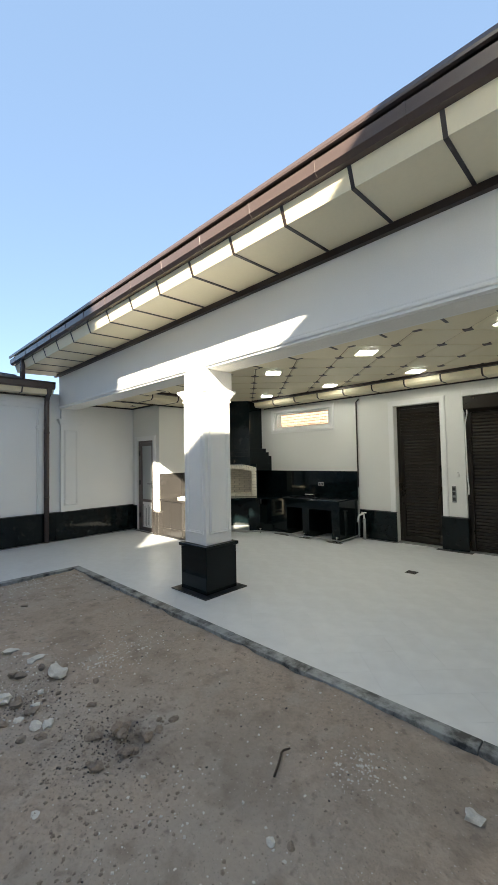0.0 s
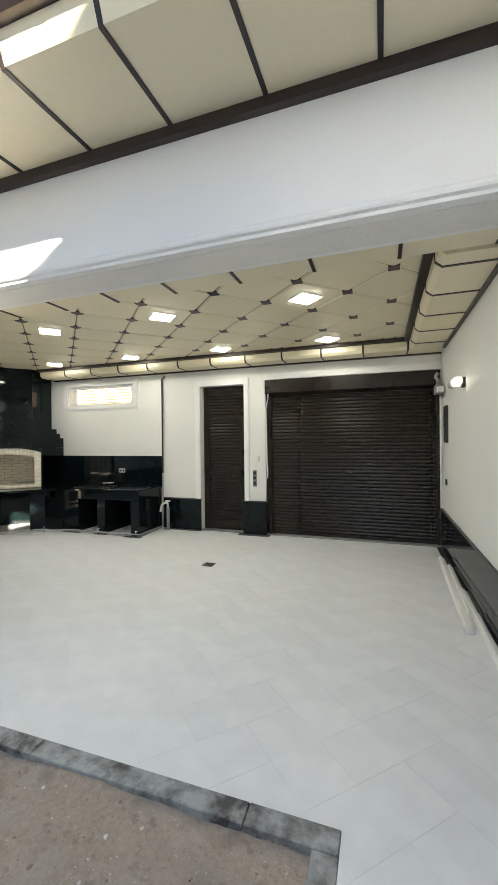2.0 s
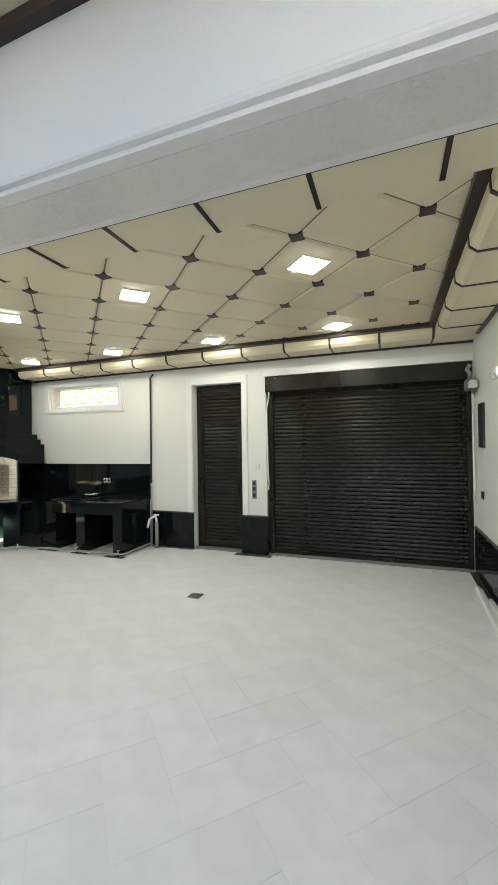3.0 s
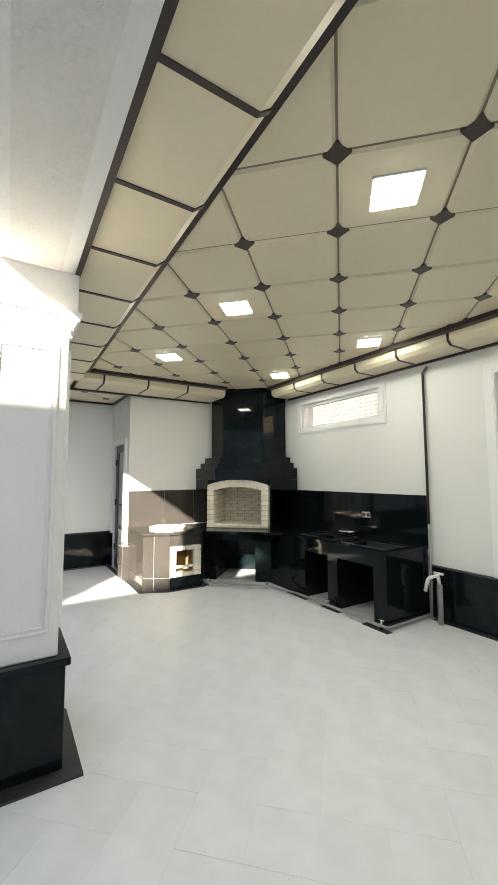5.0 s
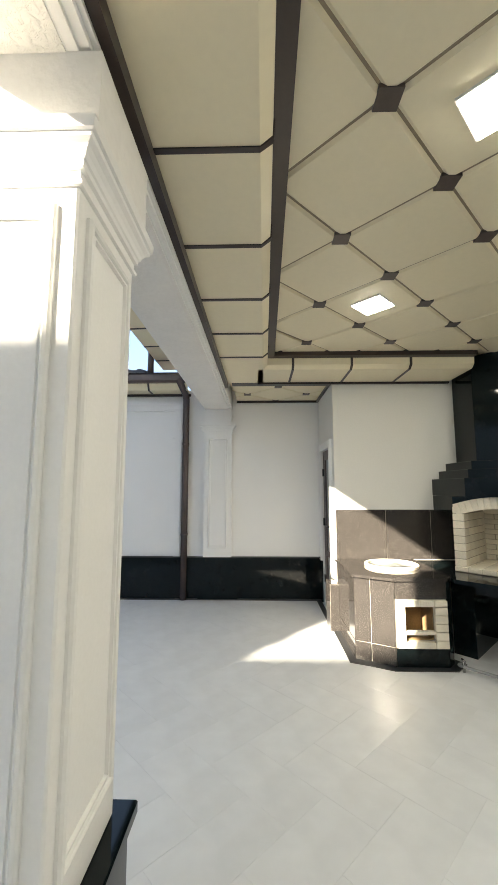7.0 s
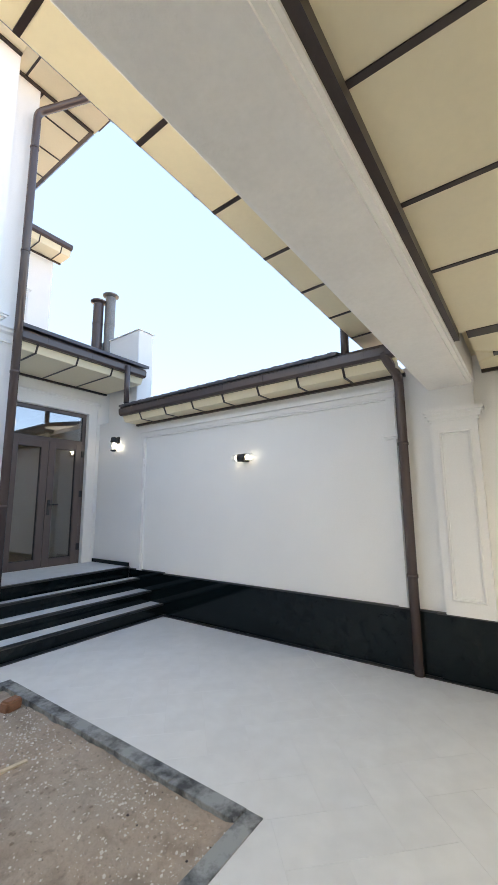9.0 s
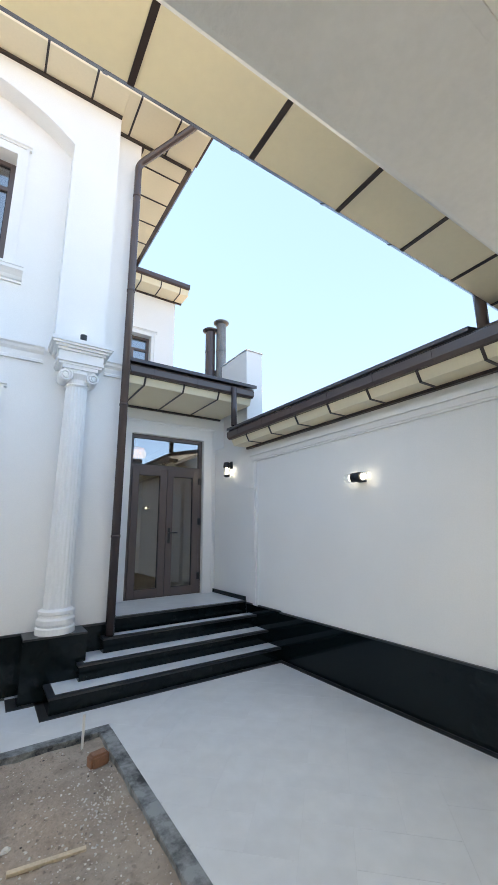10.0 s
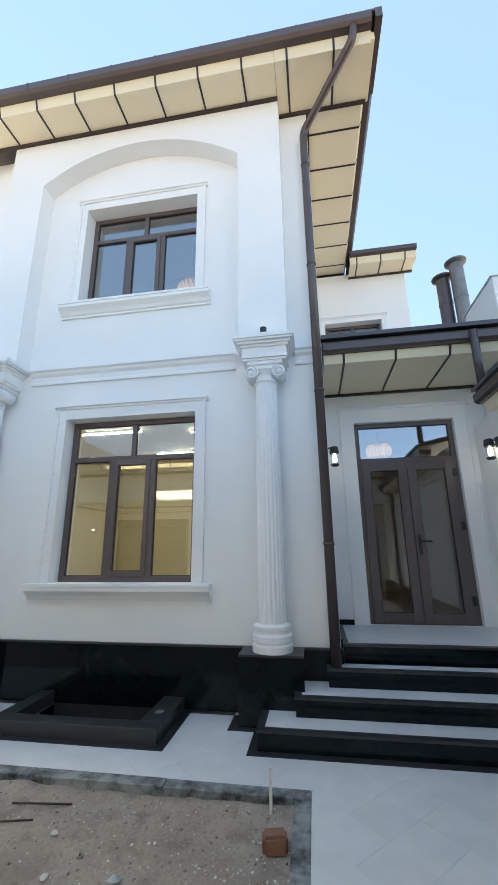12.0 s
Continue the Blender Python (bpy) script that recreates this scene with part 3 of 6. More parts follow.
def ceiling_light(x, y):
    ob = thing("ceiling_light", "square white led panel set diagonally in the cream ceiling", "ceiling light", "led panels in the ceiling", (x, y, TRAY_Z - 0.02))
    h = 0.172
    bm = bmesh.new()
    prism(bm, ((x, y - h), (x + h, y), (x, y + h), (x - h, y)), TRAY_Z - 0.012, TRAY_Z + 0.006)
    part("frame", bm, M_PLASTIC, ob)
    h = 0.160
    bm = bmesh.new()
    prism(bm, ((x, y - h), (x + h, y), (x, y + h), (x - h, y)), TRAY_Z - 0.016, TRAY_Z - 0.011)
    part("diffuser", bm, M_LED, ob, "glowing white diffuser")
    return ob


lamp0 = ceiling_light(-1.06, 4.60)
for i in range(4):
    for j in range(2):
        if i or j:
            copy_thing(lamp0, pose(-1.06 - 1.612 * i, 4.60 + 1.66 * j, TRAY_Z - 0.02))


# ---- eaves ----
def eave(name, label, axis, wall, edge, a, b, z, seams, drop=0.12, gz=None, lip=0.17, rise=0.0, gs=1.0):
    """An eave along one axis: cream soffit trays with an upturned front, dark battens, edge trim, gutter and its brackets."""
    ob = thing(name, label, "eave", kind="structure")
    s = 1 if edge > wall else -1
    zt = z + rise + drop
    zf = z + rise
    e0, e1 = edge - s * 0.045, edge
    cuts = [a] + sorted(q for q in seams if a + 0.08 < q < b - 0.08) + [b]
    for p, q in zip(cuts, cuts[1:]):
        bm = bmesh.new()
        sweep(bm, ((wall, z), (e0, zf), (e1, zt), (e1 - s * 0.02, zt), (e0 - s * 0.01, zf + 0.02), (wall, z + 0.02)), axis, p + 0.002, q - 0.002)
        part("panel", bm, M_CREAM, ob)
    for q in cuts[1:-1]:
        bm = bmesh.new()
        o = 0.007
        sweep(bm, ((wall, z - o), (e0, zf - o), (e1 + s * o, zt), (e1 - s * 0.01, zt), (e0 - s * 0.01, zf + 0.015), (wall, z + 0.015)), axis, q - 0.0135, q + 0.0135)
        part("batten", bm, M_BROWN, ob)
    bm = bmesh.new()
    sweep(bm, ((wall, z - 0.03), (wall + s * 0.045, z - 0.03), (wall + s * 0.045, z + 0.008), (wall, z + 0.008)), axis, a, b)
    part("edge_trim", bm, M_BROWN, ob)
    g = gz or zt + 0.005
    lp = lip * 0.72
    gp = [(e1 - s * 0.12, g), (e1 + s * (lp - 0.035), g - 0.004), (e1 + s * lp, g + gs * 0.022), (e1 + s * (lp + 0.006), g + gs * 0.10), (e1 + s * (lp - 0.004), g + gs * 0.112), (e1 + s * (lp - 0.016), g + gs * 0.104), (e1 + s * (lp - 0.02), g + gs * 0.07), (e1 - s * 0.12, g + gs * 0.07)]
    bm = bmesh.new()
    sweep(bm, gp, axis, a, b)
    gut = part("gutter", bm, M_PIPE, ob, "dark brown metal gutter")
    bm = bmesh.new()
    sweep(bm, ((e1 - s * 0.6, g + gs * 0.235), (e1 + s * (lp - 0.045), g + gs * 0.118), (e1 + s * (lp - 0.035), g + gs * 0.142), (e1 + s * (lp - 0.05), g + gs * 0.15), (e1 - s * 0.6, g + gs * 0.27)), axis, a - 0.02, b + 0.02)
    part("roof_edge", bm, M_PIPE, ob)
    n = max(2, int((b - a) / 0.62))
    for i in range(n):
        c = a + (b - a) * (i + 0.5) / n
        bm = bmesh.new()
        sweep(bm, ((e1 + s * (lp - 0.036), g - 0.008), (e1 + s * (lp + 0.004), g + gs * 0.021), (e1 + s * (lp + 0.011), g + gs * 0.10), (e1 + s * (lp - 0.002), g + gs * 0.119), (e1 + s * (lp - 0.03), g + gs * 0.122), (e1 + s * (lp - 0.03), g + gs * 0.112), (e1 + s * lp, g + gs * 0.108), (e1 + s * (lp + 0.003), g + gs * 0.09), (e1 + s * (lp - 0.002), g + gs * 0.024), (e1 + s * (lp - 0.036), g - 0.001)), axis, c - 0.010, c + 0.010)
        part("bracket", bm, M_PIPE, gut)
    return ob


eave("canopy_eave", "cream soffit panels and brown gutter of the canopy", "x", BEAM0 + 0.05, 2.16, -8.98, XR, 3.445, [-0.345 - 0.583 * k for k in range(-1, 16)], drop=0.13, lip=0.118, rise=-0.03)
eave("wall_eave", "narrow cream soffit and brown gutter on the boundary wall", "y", XL, -8.40, -1.68, 2.70, 2.955, [-1.25 + 0.564 * k for k in range(8)], drop=0.09, lip=0.11)
eave("entrance_eave", "cream soffit panels and brown gutter over the entrance", "x", DY, -1.70, -8.80, XH - 0.02, 3.70, [-6.98 - 0.6 * k for k in range(4)], drop=0.10, lip=0.12)

# roofs
bm = bmesh.new()
sweep(bm, ((2.14, 3.720), (4.9, 4.25), (7.5, 3.34), (7.5, 3.30), (4.9, 4.19), (2.14, 3.685)), "x", -8.95, XR)
canopy_roof = solid("canopy_roof", bm, M_ROOF, "low grey-brown sheet roof over the canopy", "roof", kind="structure")
bm = bmesh.new()
sweep(bm, ((2.050, 3.677), (2.046, 3.693), (2.054, 3.725), (2.068, 3.733), (2.300, 3.771), (2.300, 3.761), (2.076, 3.719), (2.066, 3.693), (2.075, 3.677)), "x", -8.97, XR)
part("roof_flashing", bm, M_PIPE, canopy_roof, "folded brown metal flashing")
roof_w = thing("wall_roof", "low grey sheet roof with tile ribs behind the gutter", "roof", kind="structure")
bm = bmesh.new()
sweep(bm, ((-8.30, 3.215), (-10.4, 3.66), (-10.4, 3.61), (-8.30, 3.18)), "y", -1.66, 2.1)
part("sheet", bm, M_ROOF, roof_w)
bm = bmesh.new()
for k in range(21):
    y = -1.60 + 0.18 * k
    sweep(bm, ((-8.38, 3.215), (-8.38, 3.255), (-10.4, 3.69), (-10.4, 3.65)), "y", y - 0.03, y + 0.03)
part("ribs", bm, M_ROOF, roof_w)
bm = bmesh.new()
sweep(bm, ((-1.60, 4.02), (-5.5, 4.75), (-5.5, 4.70), (-1.60, 3.97)), "x", -8.85, XH)
solid("entrance_roof", bm, M_ROOF, "low brown sheet roof over the entrance", "roof", kind="structure")


# ---- house ----
def wall_with_holes(x0, x1, z0, z1, y0, y1, holes):
    """A wall along x with rectangular openings."""
    bm = bmesh.new()
    xs = sorted({x0, x1, *[h[0] for h in holes], *[h[1] for h in holes]})
    for a, b in zip(xs, xs[1:]):
        z = z0
        for h in sorted((h for h in holes if h[0] <= a and h[1] >= b), key=lambda h: h[2]):
            if h[2] > z:
                box(bm, a, b, y0, y1, z, h[2])
            z = h[3]
        if z < z1:
            box(bm, a, b, y0, y1, z, z1)
    bmesh.ops.remove_doubles(bm, verts=bm.verts[:], dist=0.0005)
    return bm


W1 = (-5.17, -3.46, 1.20, 3.18)
W2 = (-5.12, -3.42, 4.86, 6.50)
DR = (-8.47, -7.15, 0.62, 3.25)
W3 = (-8.22, -7.00, 5.00, 6.36)
XE, YH = -1.35, -9.0
solid("wall_house_front", wall_with_holes(XH, XE, -0.1, 7.75, FY - 0.35, FY, [W1, W2]), M_WHITE, "white plastered two-storey house front", "wall", kind="structure")
solid("wall_house_side", boxes((XH, XH + 0.3, YH, FY - 0.35, -0.1, 7.75)), M_WHITE, "white plastered side wall of the house", "wall", kind="structure")
solid("wall_house_end", boxes((XE - 0.3, XE, YH, FY - 0.35, -0.1, 7.75)), M_WHITE, "white plastered end wall of the house", "wall", kind="structure")
solid("wall_house_rear", boxes((-9.2, XE, YH - 0.3, YH, -0.1, 7.75)), M_WHITE, "white plastered rear wall of the house", "wall", kind="structure")
solid("wall_entrance", wall_with_holes(XL - 0.23, XH, -0.1, 3.95, DY - 0.3, DY, [DR]), M_WHITE, "white plastered wall round the glazed entrance", "wall", kind="structure")
solid("wall_upper_wing", wall_with_holes(-8.82, XH, 3.9, 7.6, -5.55, -5.25, [W3]), M_WHITE, "white plastered upper wing set back over the entrance", "wall", kind="structure")
solid("wall_upper_wing_side", boxes((-8.82, -8.55, YH, -5.55, 3.9, 7.6)), M_WHITE, "white plastered side of the upper wing", "wall", kind="structure")
solid("house_roof", boxes((-7.6, XE + 0.8, YH - 0.6, -0.95, 8.065, 8.13), (-8.9, -7.6, YH - 0.6, -5.1, 7.86, 7.93)), M_ROOF, "dark brown metal roof of the house", "roof", kind="structure")

# raised upper bay with a segmental arch
AX, BAY, NI = -4.27, -1.42, 1.48
bay = thing("arched_bay", "white raised bay with a shallow arched niche round the upper window", "facade bay", kind="structure")
part("pier", one_box(AX - 2.06, AX - NI, FY, BAY, 3.93, 7.70), M_WHITE, bay)
part("pier", one_box(AX + NI, AX + 2.06, FY, BAY, 3.93, 7.70), M_WHITE, bay)
bm = bmesh.new()
ZS, RISE = 6.84, 0.53
RAD = (NI * NI + RISE * RISE) / (2 * RISE)
pts = []
for i in range(33):
    u = -NI + 2 * NI * i / 32
    pts.append((AX + u, ZS + RISE - RAD + math.sqrt(RAD * RAD - u * u)))
for (xa, za), (xb, zb) in zip(pts, pts[1:]):
    v = [bm.verts.new(p) for p in ((xa, FY, za), (xb, FY, zb), (xb, FY, 7.70), (xa, FY, 7.70), (xa, BAY, za), (xb, BAY, zb), (xb, BAY, 7.70), (xa, BAY, 7.70))]
    for f in ((0, 1, 2, 3), (4, 7, 6, 5), (0, 4, 5, 1), (3, 2, 6, 7)):
        bm.faces.new([v[k] for k in f])
bmesh.ops.remove_doubles(bm, verts=bm.verts[:], dist=0.0005)
part("spandrel", bm, M_WHITE, bay)

CORN = ((0.0, 3.69), (0.03, 3.69), (0.03, 3.72), (0.018, 3.735), (0.018, 3.80), (0.05, 3.83), (0.06, 3.86), (0.085, 3.875), (0.085, 3.90), (0.0, 3.905))
cornice = thing("string_course", "white moulded cornice band between the storeys", "cornice", kind="structure")
for a, b in ((XH, AX - 2.13), (AX - 1.40, AX + 1.40), (AX + 2.13, XE)):
    bm = bmesh.new()
    sweep(bm, [(FY + u, z) for u, z in CORN], "x", a, b)
    part("band", bm, M_TRIM, cornice)


def moulded_block(bm, x0, x1, y0, y1, steps):
    for e, z0, z1 in steps:
        box(bm, x0 - e, x1 + e, y0, y1 + e, z0, z1)


def facade_column(cx):
    cy = FY + 0.155
    ob = thing("facade_column", "white fluted half column with a scrolled capital and moulded block", "column", "columns on the house front", (cx, cy, 0.60))
    part("base", (lambda bm: (lathe(bm, ((0.20, 0.60), (0.20, 0.66), (0.185, 0.675), (0.195, 0.70), (0.195, 0.745), (0.175, 0.765), (0.17, 0.79), (0.185, 0.80), (0.185, 0.83), (0.150, 0.85)), cx, cy, 32), bm)[1])(bmesh.new()), M_TRIM, ob)
    bm = bmesh.new()
    lathe(bm, ((0.142, 0.85), (0.142, 0.9), (0.140, 1.6), (0.134, 2.4), (0.122, 3.38)), cx, cy, 100, 20, 0.045)
    part("shaft", bm, M_TRIM, ob, "fluted white shaft")
    bm = bmesh.new()
    lathe(bm, ((0.125, 3.38), (0.14, 3.40), (0.125, 3.42), (0.125, 3.47), (0.165, 3.53), (0.165, 3.56)), cx, cy, 28)
    box(bm, cx - 0.20, cx + 0.20, cy - 0.15, cy + 0.16, 3.585, 3.63)
    box(bm, cx - 0.18, cx + 0.18, cy - 0.15, cy + 0.14, 3.555, 3.586)
    cap = part("capital", bm, M_TRIM, ob, "scrolled white capital")
    for sg in (-1, 1):
        bm = bmesh.new()
        line = []
        for i in range(40):
            a = math.pi / 2 - sg * i * 0.36 * -1
            r = 0.080 * (1 - i / 44)
            line.append((cx + sg * 0.155 + r * math.cos(a) * 1.0, cy + 0.135, 3.505 + r * math.sin(a)))
        tube(bm, line, 0.013, 6)
        tube(bm, [(cx + sg * 0.155, cy - 0.1, 3.505), (cx + sg * 0.155, cy + 0.128, 3.505)], 0.074, 20)
        tube(bm, [(cx + sg * 0.155, cy + 0.12, 3.505), (cx + sg * 0.155, cy + 0.15, 3.505)], 0.018, 10)
        part("volute", bm, M_TRIM, cap)
    bm = bmesh.new()
    moulded_block(bm, cx - 0.245, cx + 0.245, FY, cy + 0.17, ((0.0, 3.63, 3.66), (0.02, 3.66, 3.69), (0.01, 3.69, 3.79), (0.03, 3.79, 3.82), (0.06, 3.82, 3.85), (0.09, 3.85, 3.875), (0.105, 3.875, 3.925)))
    part("entablature", bm, M_TRIM, ob)
    return ob


col0 = facade_column(-6.06)
copy_thing(col0, pose(2 * AX + 6.06, FY + 0.155, 0.60))

plinth_house = thing("baseboard_house", "polished black granite skirting of the house front", "skirting", kind="structure")
for x0, x1, y1 in ((-5.75, -4.5, FY + 0.025), (-4.5, -3.2, FY + 0.025), (-3.2, -2.8, FY + 0.025), (-2.2, XE, FY + 0.025), (-6.36, -5.75, FY + 0.34), (-2.79, -2.18, FY + 0.34), (XH - 0.02, -6.36, FY + 0.025)):
    part("slab", one_box(x0, x1, FY, y1, 0.005, 0.58), M_BLACK, plinth_house)
    part("cap_strip", one_box(x0, x1, FY, y1 + 0.008, 0.58, 0.60), M_BLACKDULL, plinth_house)
border(((-5.66, -5.2, FY + 0.025, FY + 0.085), (-3.5, -2.79, FY + 0.025, FY + 0.085), (-6.0, -5.66, FY + 0.34, FY + 0.41), (-5.75, -5.66, FY + 0.085, FY + 0.34), (-2.1, XE, FY + 0.025, FY + 0.085)))


def moulding_frame(name, label, x0, x1, z0, z1, y, w, sill=True, head=0.05):
    """A stepped white surround, with a projecting head and a moulded sill."""
    ob = thing(name, label, "moulding", kind="structure")
    for nm, a, b, c, d in (("jamb", x0 - w, x0, z0, z1 + w), ("jamb", x1, x1 + w, z0, z1 + w), ("head", x0, x1, z1, z1 + w)):
        bm = one_box(a, b, y, y + 0.03, c, d)
        if nm == "jamb":
            o = (a, a + 0.03) if a < x0 else (b - 0.03, b)
            box(bm, o[0], o[1], y + 0.03, y + 0.045, c, d)
        part(nm, bm, M_TRIM, ob)
    bm = bmesh.new()
    sweep(bm, ((y, z1 + w), (y + 0.045, z1 + w), (y + 0.05, z1 + w + 0.02), (y + 0.07, z1 + w + 0.03), (y + 0.07, z1 + w + head), (y, z1 + w + head)), "x", x0 - w - 0.03, x1 + w + 0.03)
    part("crown", bm, M_TRIM, ob)
    if sill:
        bm = bmesh.new()
        sweep(bm, ((y, z0 - 0.20), (y + 0.03, z0 - 0.20), (y + 0.03, z0 - 0.175), (y + 0.05, z0 - 0.165), (y + 0.07, z0 - 0.13), (y + 0.10, z0 - 0.10), (y + 0.13, z0 - 0.075), (y + 0.13, z0 - 0.035), (y + 0.14, z0 - 0.03), (y + 0.14, z0), (y, z0 + 0.004)), "x", x0 - w - 0.10, x1 + w + 0.10)
        part("sill", bm, M_TRIM, ob)
    return ob


moulding_frame("window_surround", "white moulded window surround with a heavy sill", *W1, FY, 0.13)
moulding_frame("window_surround", "white moulded window surround with a heavy sill", *W2, FY, 0.12)
moulding_frame("window_surround", "white moulded window surround", *W3, -5.25, 0.10, sill=False)
moulding_frame("door_surround", "white moulded surround of the glazed entrance", *DR, DY, 0.19, sill=False, head=0.03)


def frame_bars(bm, x0, x1, z0, z1, y0, y1, w):
    box(bm, x0, x0 + w, y0, y1, z0, z1)
    box(bm, x1 - w, x1, y0, y1, z0, z1)
    box(bm, x0 + w, x1 - w, y0, y1, z0, z0 + w)
    box(bm, x0 + w, x1 - w, y0, y1, z1 - w, z1)


def pane_of(x0, x1, z0, z1, y, parent, glassm):
    p = part("pane", one_box(x0, x1, y - 0.012, y, z0, z1), glassm, parent)
    p.visible_shadow = False
    bm = bmesh.new()
    frame_bars(bm, x0 - 0.002, x1 + 0.002, z0 - 0.002, z1 + 0.002, y - 0.004, y + 0.008, 0.010)
    part("gasket", bm, M_RUBBER, parent)


def window_unit(name, label, x0, x1, z0, z1, y, split=0.73, pane=None):
    """Two lights above a transom, three below, the middle one a sash."""
    ob = thing(name, label, "window", kind="structure")
    w = 0.065
    bm = bmesh.new()
    frame_bars(bm, x0, x1, z0, z1, y - 0.07, y, w)
    zt = z0 + split * (z1 - z0)
    box(bm, x0 + w, x1 - w, y - 0.07, y, zt, zt + 0.06)
    t0, t1 = x0 + (x1 - x0) * 0.34, x0 + (x1 - x0) * 0.66
    xm = 0.5 * (x0 + x1)
    box(bm, xm - 0.03, xm + 0.03, y - 0.07, y, zt + 0.06, z1 - w)
    for q in (t0, t1):
        box(bm, q - 0.035, q + 0.035, y - 0.07, y, z0 + w, zt)
    part("window_frame", bevelled(bm, 0.004), M_ALU, ob, "taupe metal profile")
    for a, b, c, d in ((x0 + w, xm - 0.03, zt + 0.06, z1 - w), (xm + 0.03, x1 - w, zt + 0.06, z1 - w), (x0 + w, t0 - 0.035, z0 + w, zt), (t1 + 0.035, x1 - w, z0 + w, zt)):
        pane_of(a, b, c, d, y - 0.03, ob, pane or M_PANE)
    bm = bmesh.new()
    frame_bars(bm, t0 + 0.03, t1 - 0.03, z0 + w - 0.005, zt + 0.005, y - 0.06, y + 0.018, 0.06)
    sash = part("sash", bevelled(bm, 0.004), M_ALU, ob)
    pane_of(t0 + 0.09, t1 - 0.09, z0 + w + 0.055, zt - 0.055, y - 0.02, sash, pane or M_PANE)
    return ob


window_unit("window_1", "taupe framed ground floor window with a lit beige room behind", *W1, FY - 0.15)
window_unit("window_2", "taupe framed upper window that mirrors the sky", *W2, FY - 0.18, pane=M_SKYPANE)
window_unit("window_3", "taupe framed window of the upper wing", *W3, -5.40, pane=M_SKYPANE)


def entrance_door():
    x0, x1, z0, z1 = DR
    y = DY - 0.05
    ob = thing("door_1", "taupe metal double door with grey glass and a transom light, closed", "door", at=(0.5 * (x0 + x1), y, z0), kind="structure")
    w = 0.06
    zt = 2.68
    bm = bmesh.new()
    frame_bars(bm, x0, x1, z0, z1, y - 0.08, y, w)
    box(bm, x0 + w, x1 - w, y - 0.08, y, zt, zt + 0.06)
    part("door_frame", bevelled(bm, 0.004), M_ALU, ob)
    pane_of(x0 + w, x1 - w, zt + 0.06, z1 - w, y - 0.03, ob, M_SKYPANE)
    xm = 0.5 * (x0 + x1)
    for a, b in ((x0 + w, xm - 0.003), (xm + 0.003, x1 - w)):
        bm = bmesh.new()
        frame_bars(bm, a, b, z0 + 0.02, zt, y - 0.06, y + 0.015, 0.115)
        leaf = part("door_leaf", bevelled(bm, 0.004), M_ALU, ob)
        pane_of(a + 0.115, b - 0.115, z0 + 0.135, zt - 0.115, y - 0.015, leaf, M_DOORPANE)
    bm = one_box(xm - 0.075, xm - 0.035, y + 0.015, y + 0.028, 1.45, 1.70)
    tube(bm, bent([(xm - 0.055, y + 0.02, 1.62), (xm - 0.055, y + 0.065, 1.62), (xm - 0.19, y + 0.07, 1.62)], 0.015), 0.011, 8)
    part("door_handle", bm, M_DARKPL, ob, "black lever handle")
    for z in (0.85, 1.75, 2.45):
        part("hinge", boxes((x0 + w - 0.025, x0 + w + 0.02, y + 0.012, y + 0.04, z, z + 0.11)), M_DARKPL, ob)
    return ob


entrance_door()

# rooms behind the glass
def room(name, x0, x1, y0, y1, z0, z1, material, label):
    t = 0.06
    bm = boxes((x0, x1, y0 - t, y0, z0, z1), (x0 - t, x0, y0 - t, y1, z0, z1), (x1, x1 + t, y0 - t, y1, z0, z1), (x0 - t, x1 + t, y0 - t, y1, z0 - t, z0), (x0 - t, x1 + t, y0 - t, y1, z1, z1 + t))
    return solid(name, bm, material, label, "room", kind="structure")


M_HALL = mat("grey_hall_paint", (0.62, 0.59, 0.54), 0.7, var=0.05)
M_UPROOM = mat("pale_room_paint", (0.50, 0.50, 0.50), 0.7, var=0.05)
room("room_ground_floor", -6.3, -1.8, -6.5, FY - 0.36, 0.60, 3.50, M_ROOM, "beige painted living room behind the window")
room("room_upper_floor", -6.3, -1.8, -5.5, FY - 0.36, 4.2, 7.0, M_UPROOM, "pale upper room behind the window")
room("room_hall", -8.7, -6.8, -6.8, DY - 0.31, 0.60, 3.60, M_HALL, "grey entrance hall behind the glazed door")
room("room_upper_wing", -8.5, -6.8, -8.0, -5.56, 4.6, 7.0, M_UPROOM, "pale room of the upper wing")
M_STRIP = glow("strip_light_diffuser", (1.0, 0.95, 0.82), 9.0)
for x, y, dx in ((-5.1, -3.4, 0.55), (-3.2, -3.2, 0.55), (-4.2, -4.8, 0.8)):
    ob = thing("strip_light", "slim glowing white strip light under the room ceiling", "strip light", "strip lights in the living room", (x, y, 3.46))
    part("housing", one_box(x - dx, x + dx, y - 0.03, y + 0.03, 3.47, 3.50), M_PLASTIC, ob)
    part("diffuser", one_box(x - dx, x + dx, y - 0.025, y + 0.025, 3.455, 3.472), M_STRIP, ob, "glowing diffuser")
solid("wall_socket", boxes((-4.62, -4.52, -6.499, -6.48, 1.55, 1.65)), M_DARKPL, "small dark square switch plate on the beige wall", "switch")
solid("room_niche", boxes((-6.2, -3.9, -6.49, -6.30, 1.75, 2.55)), mat("tan_panel", (0.38, 0.31, 0.18), 0.6), "tan panelled recess on the living room wall", "wall panel")


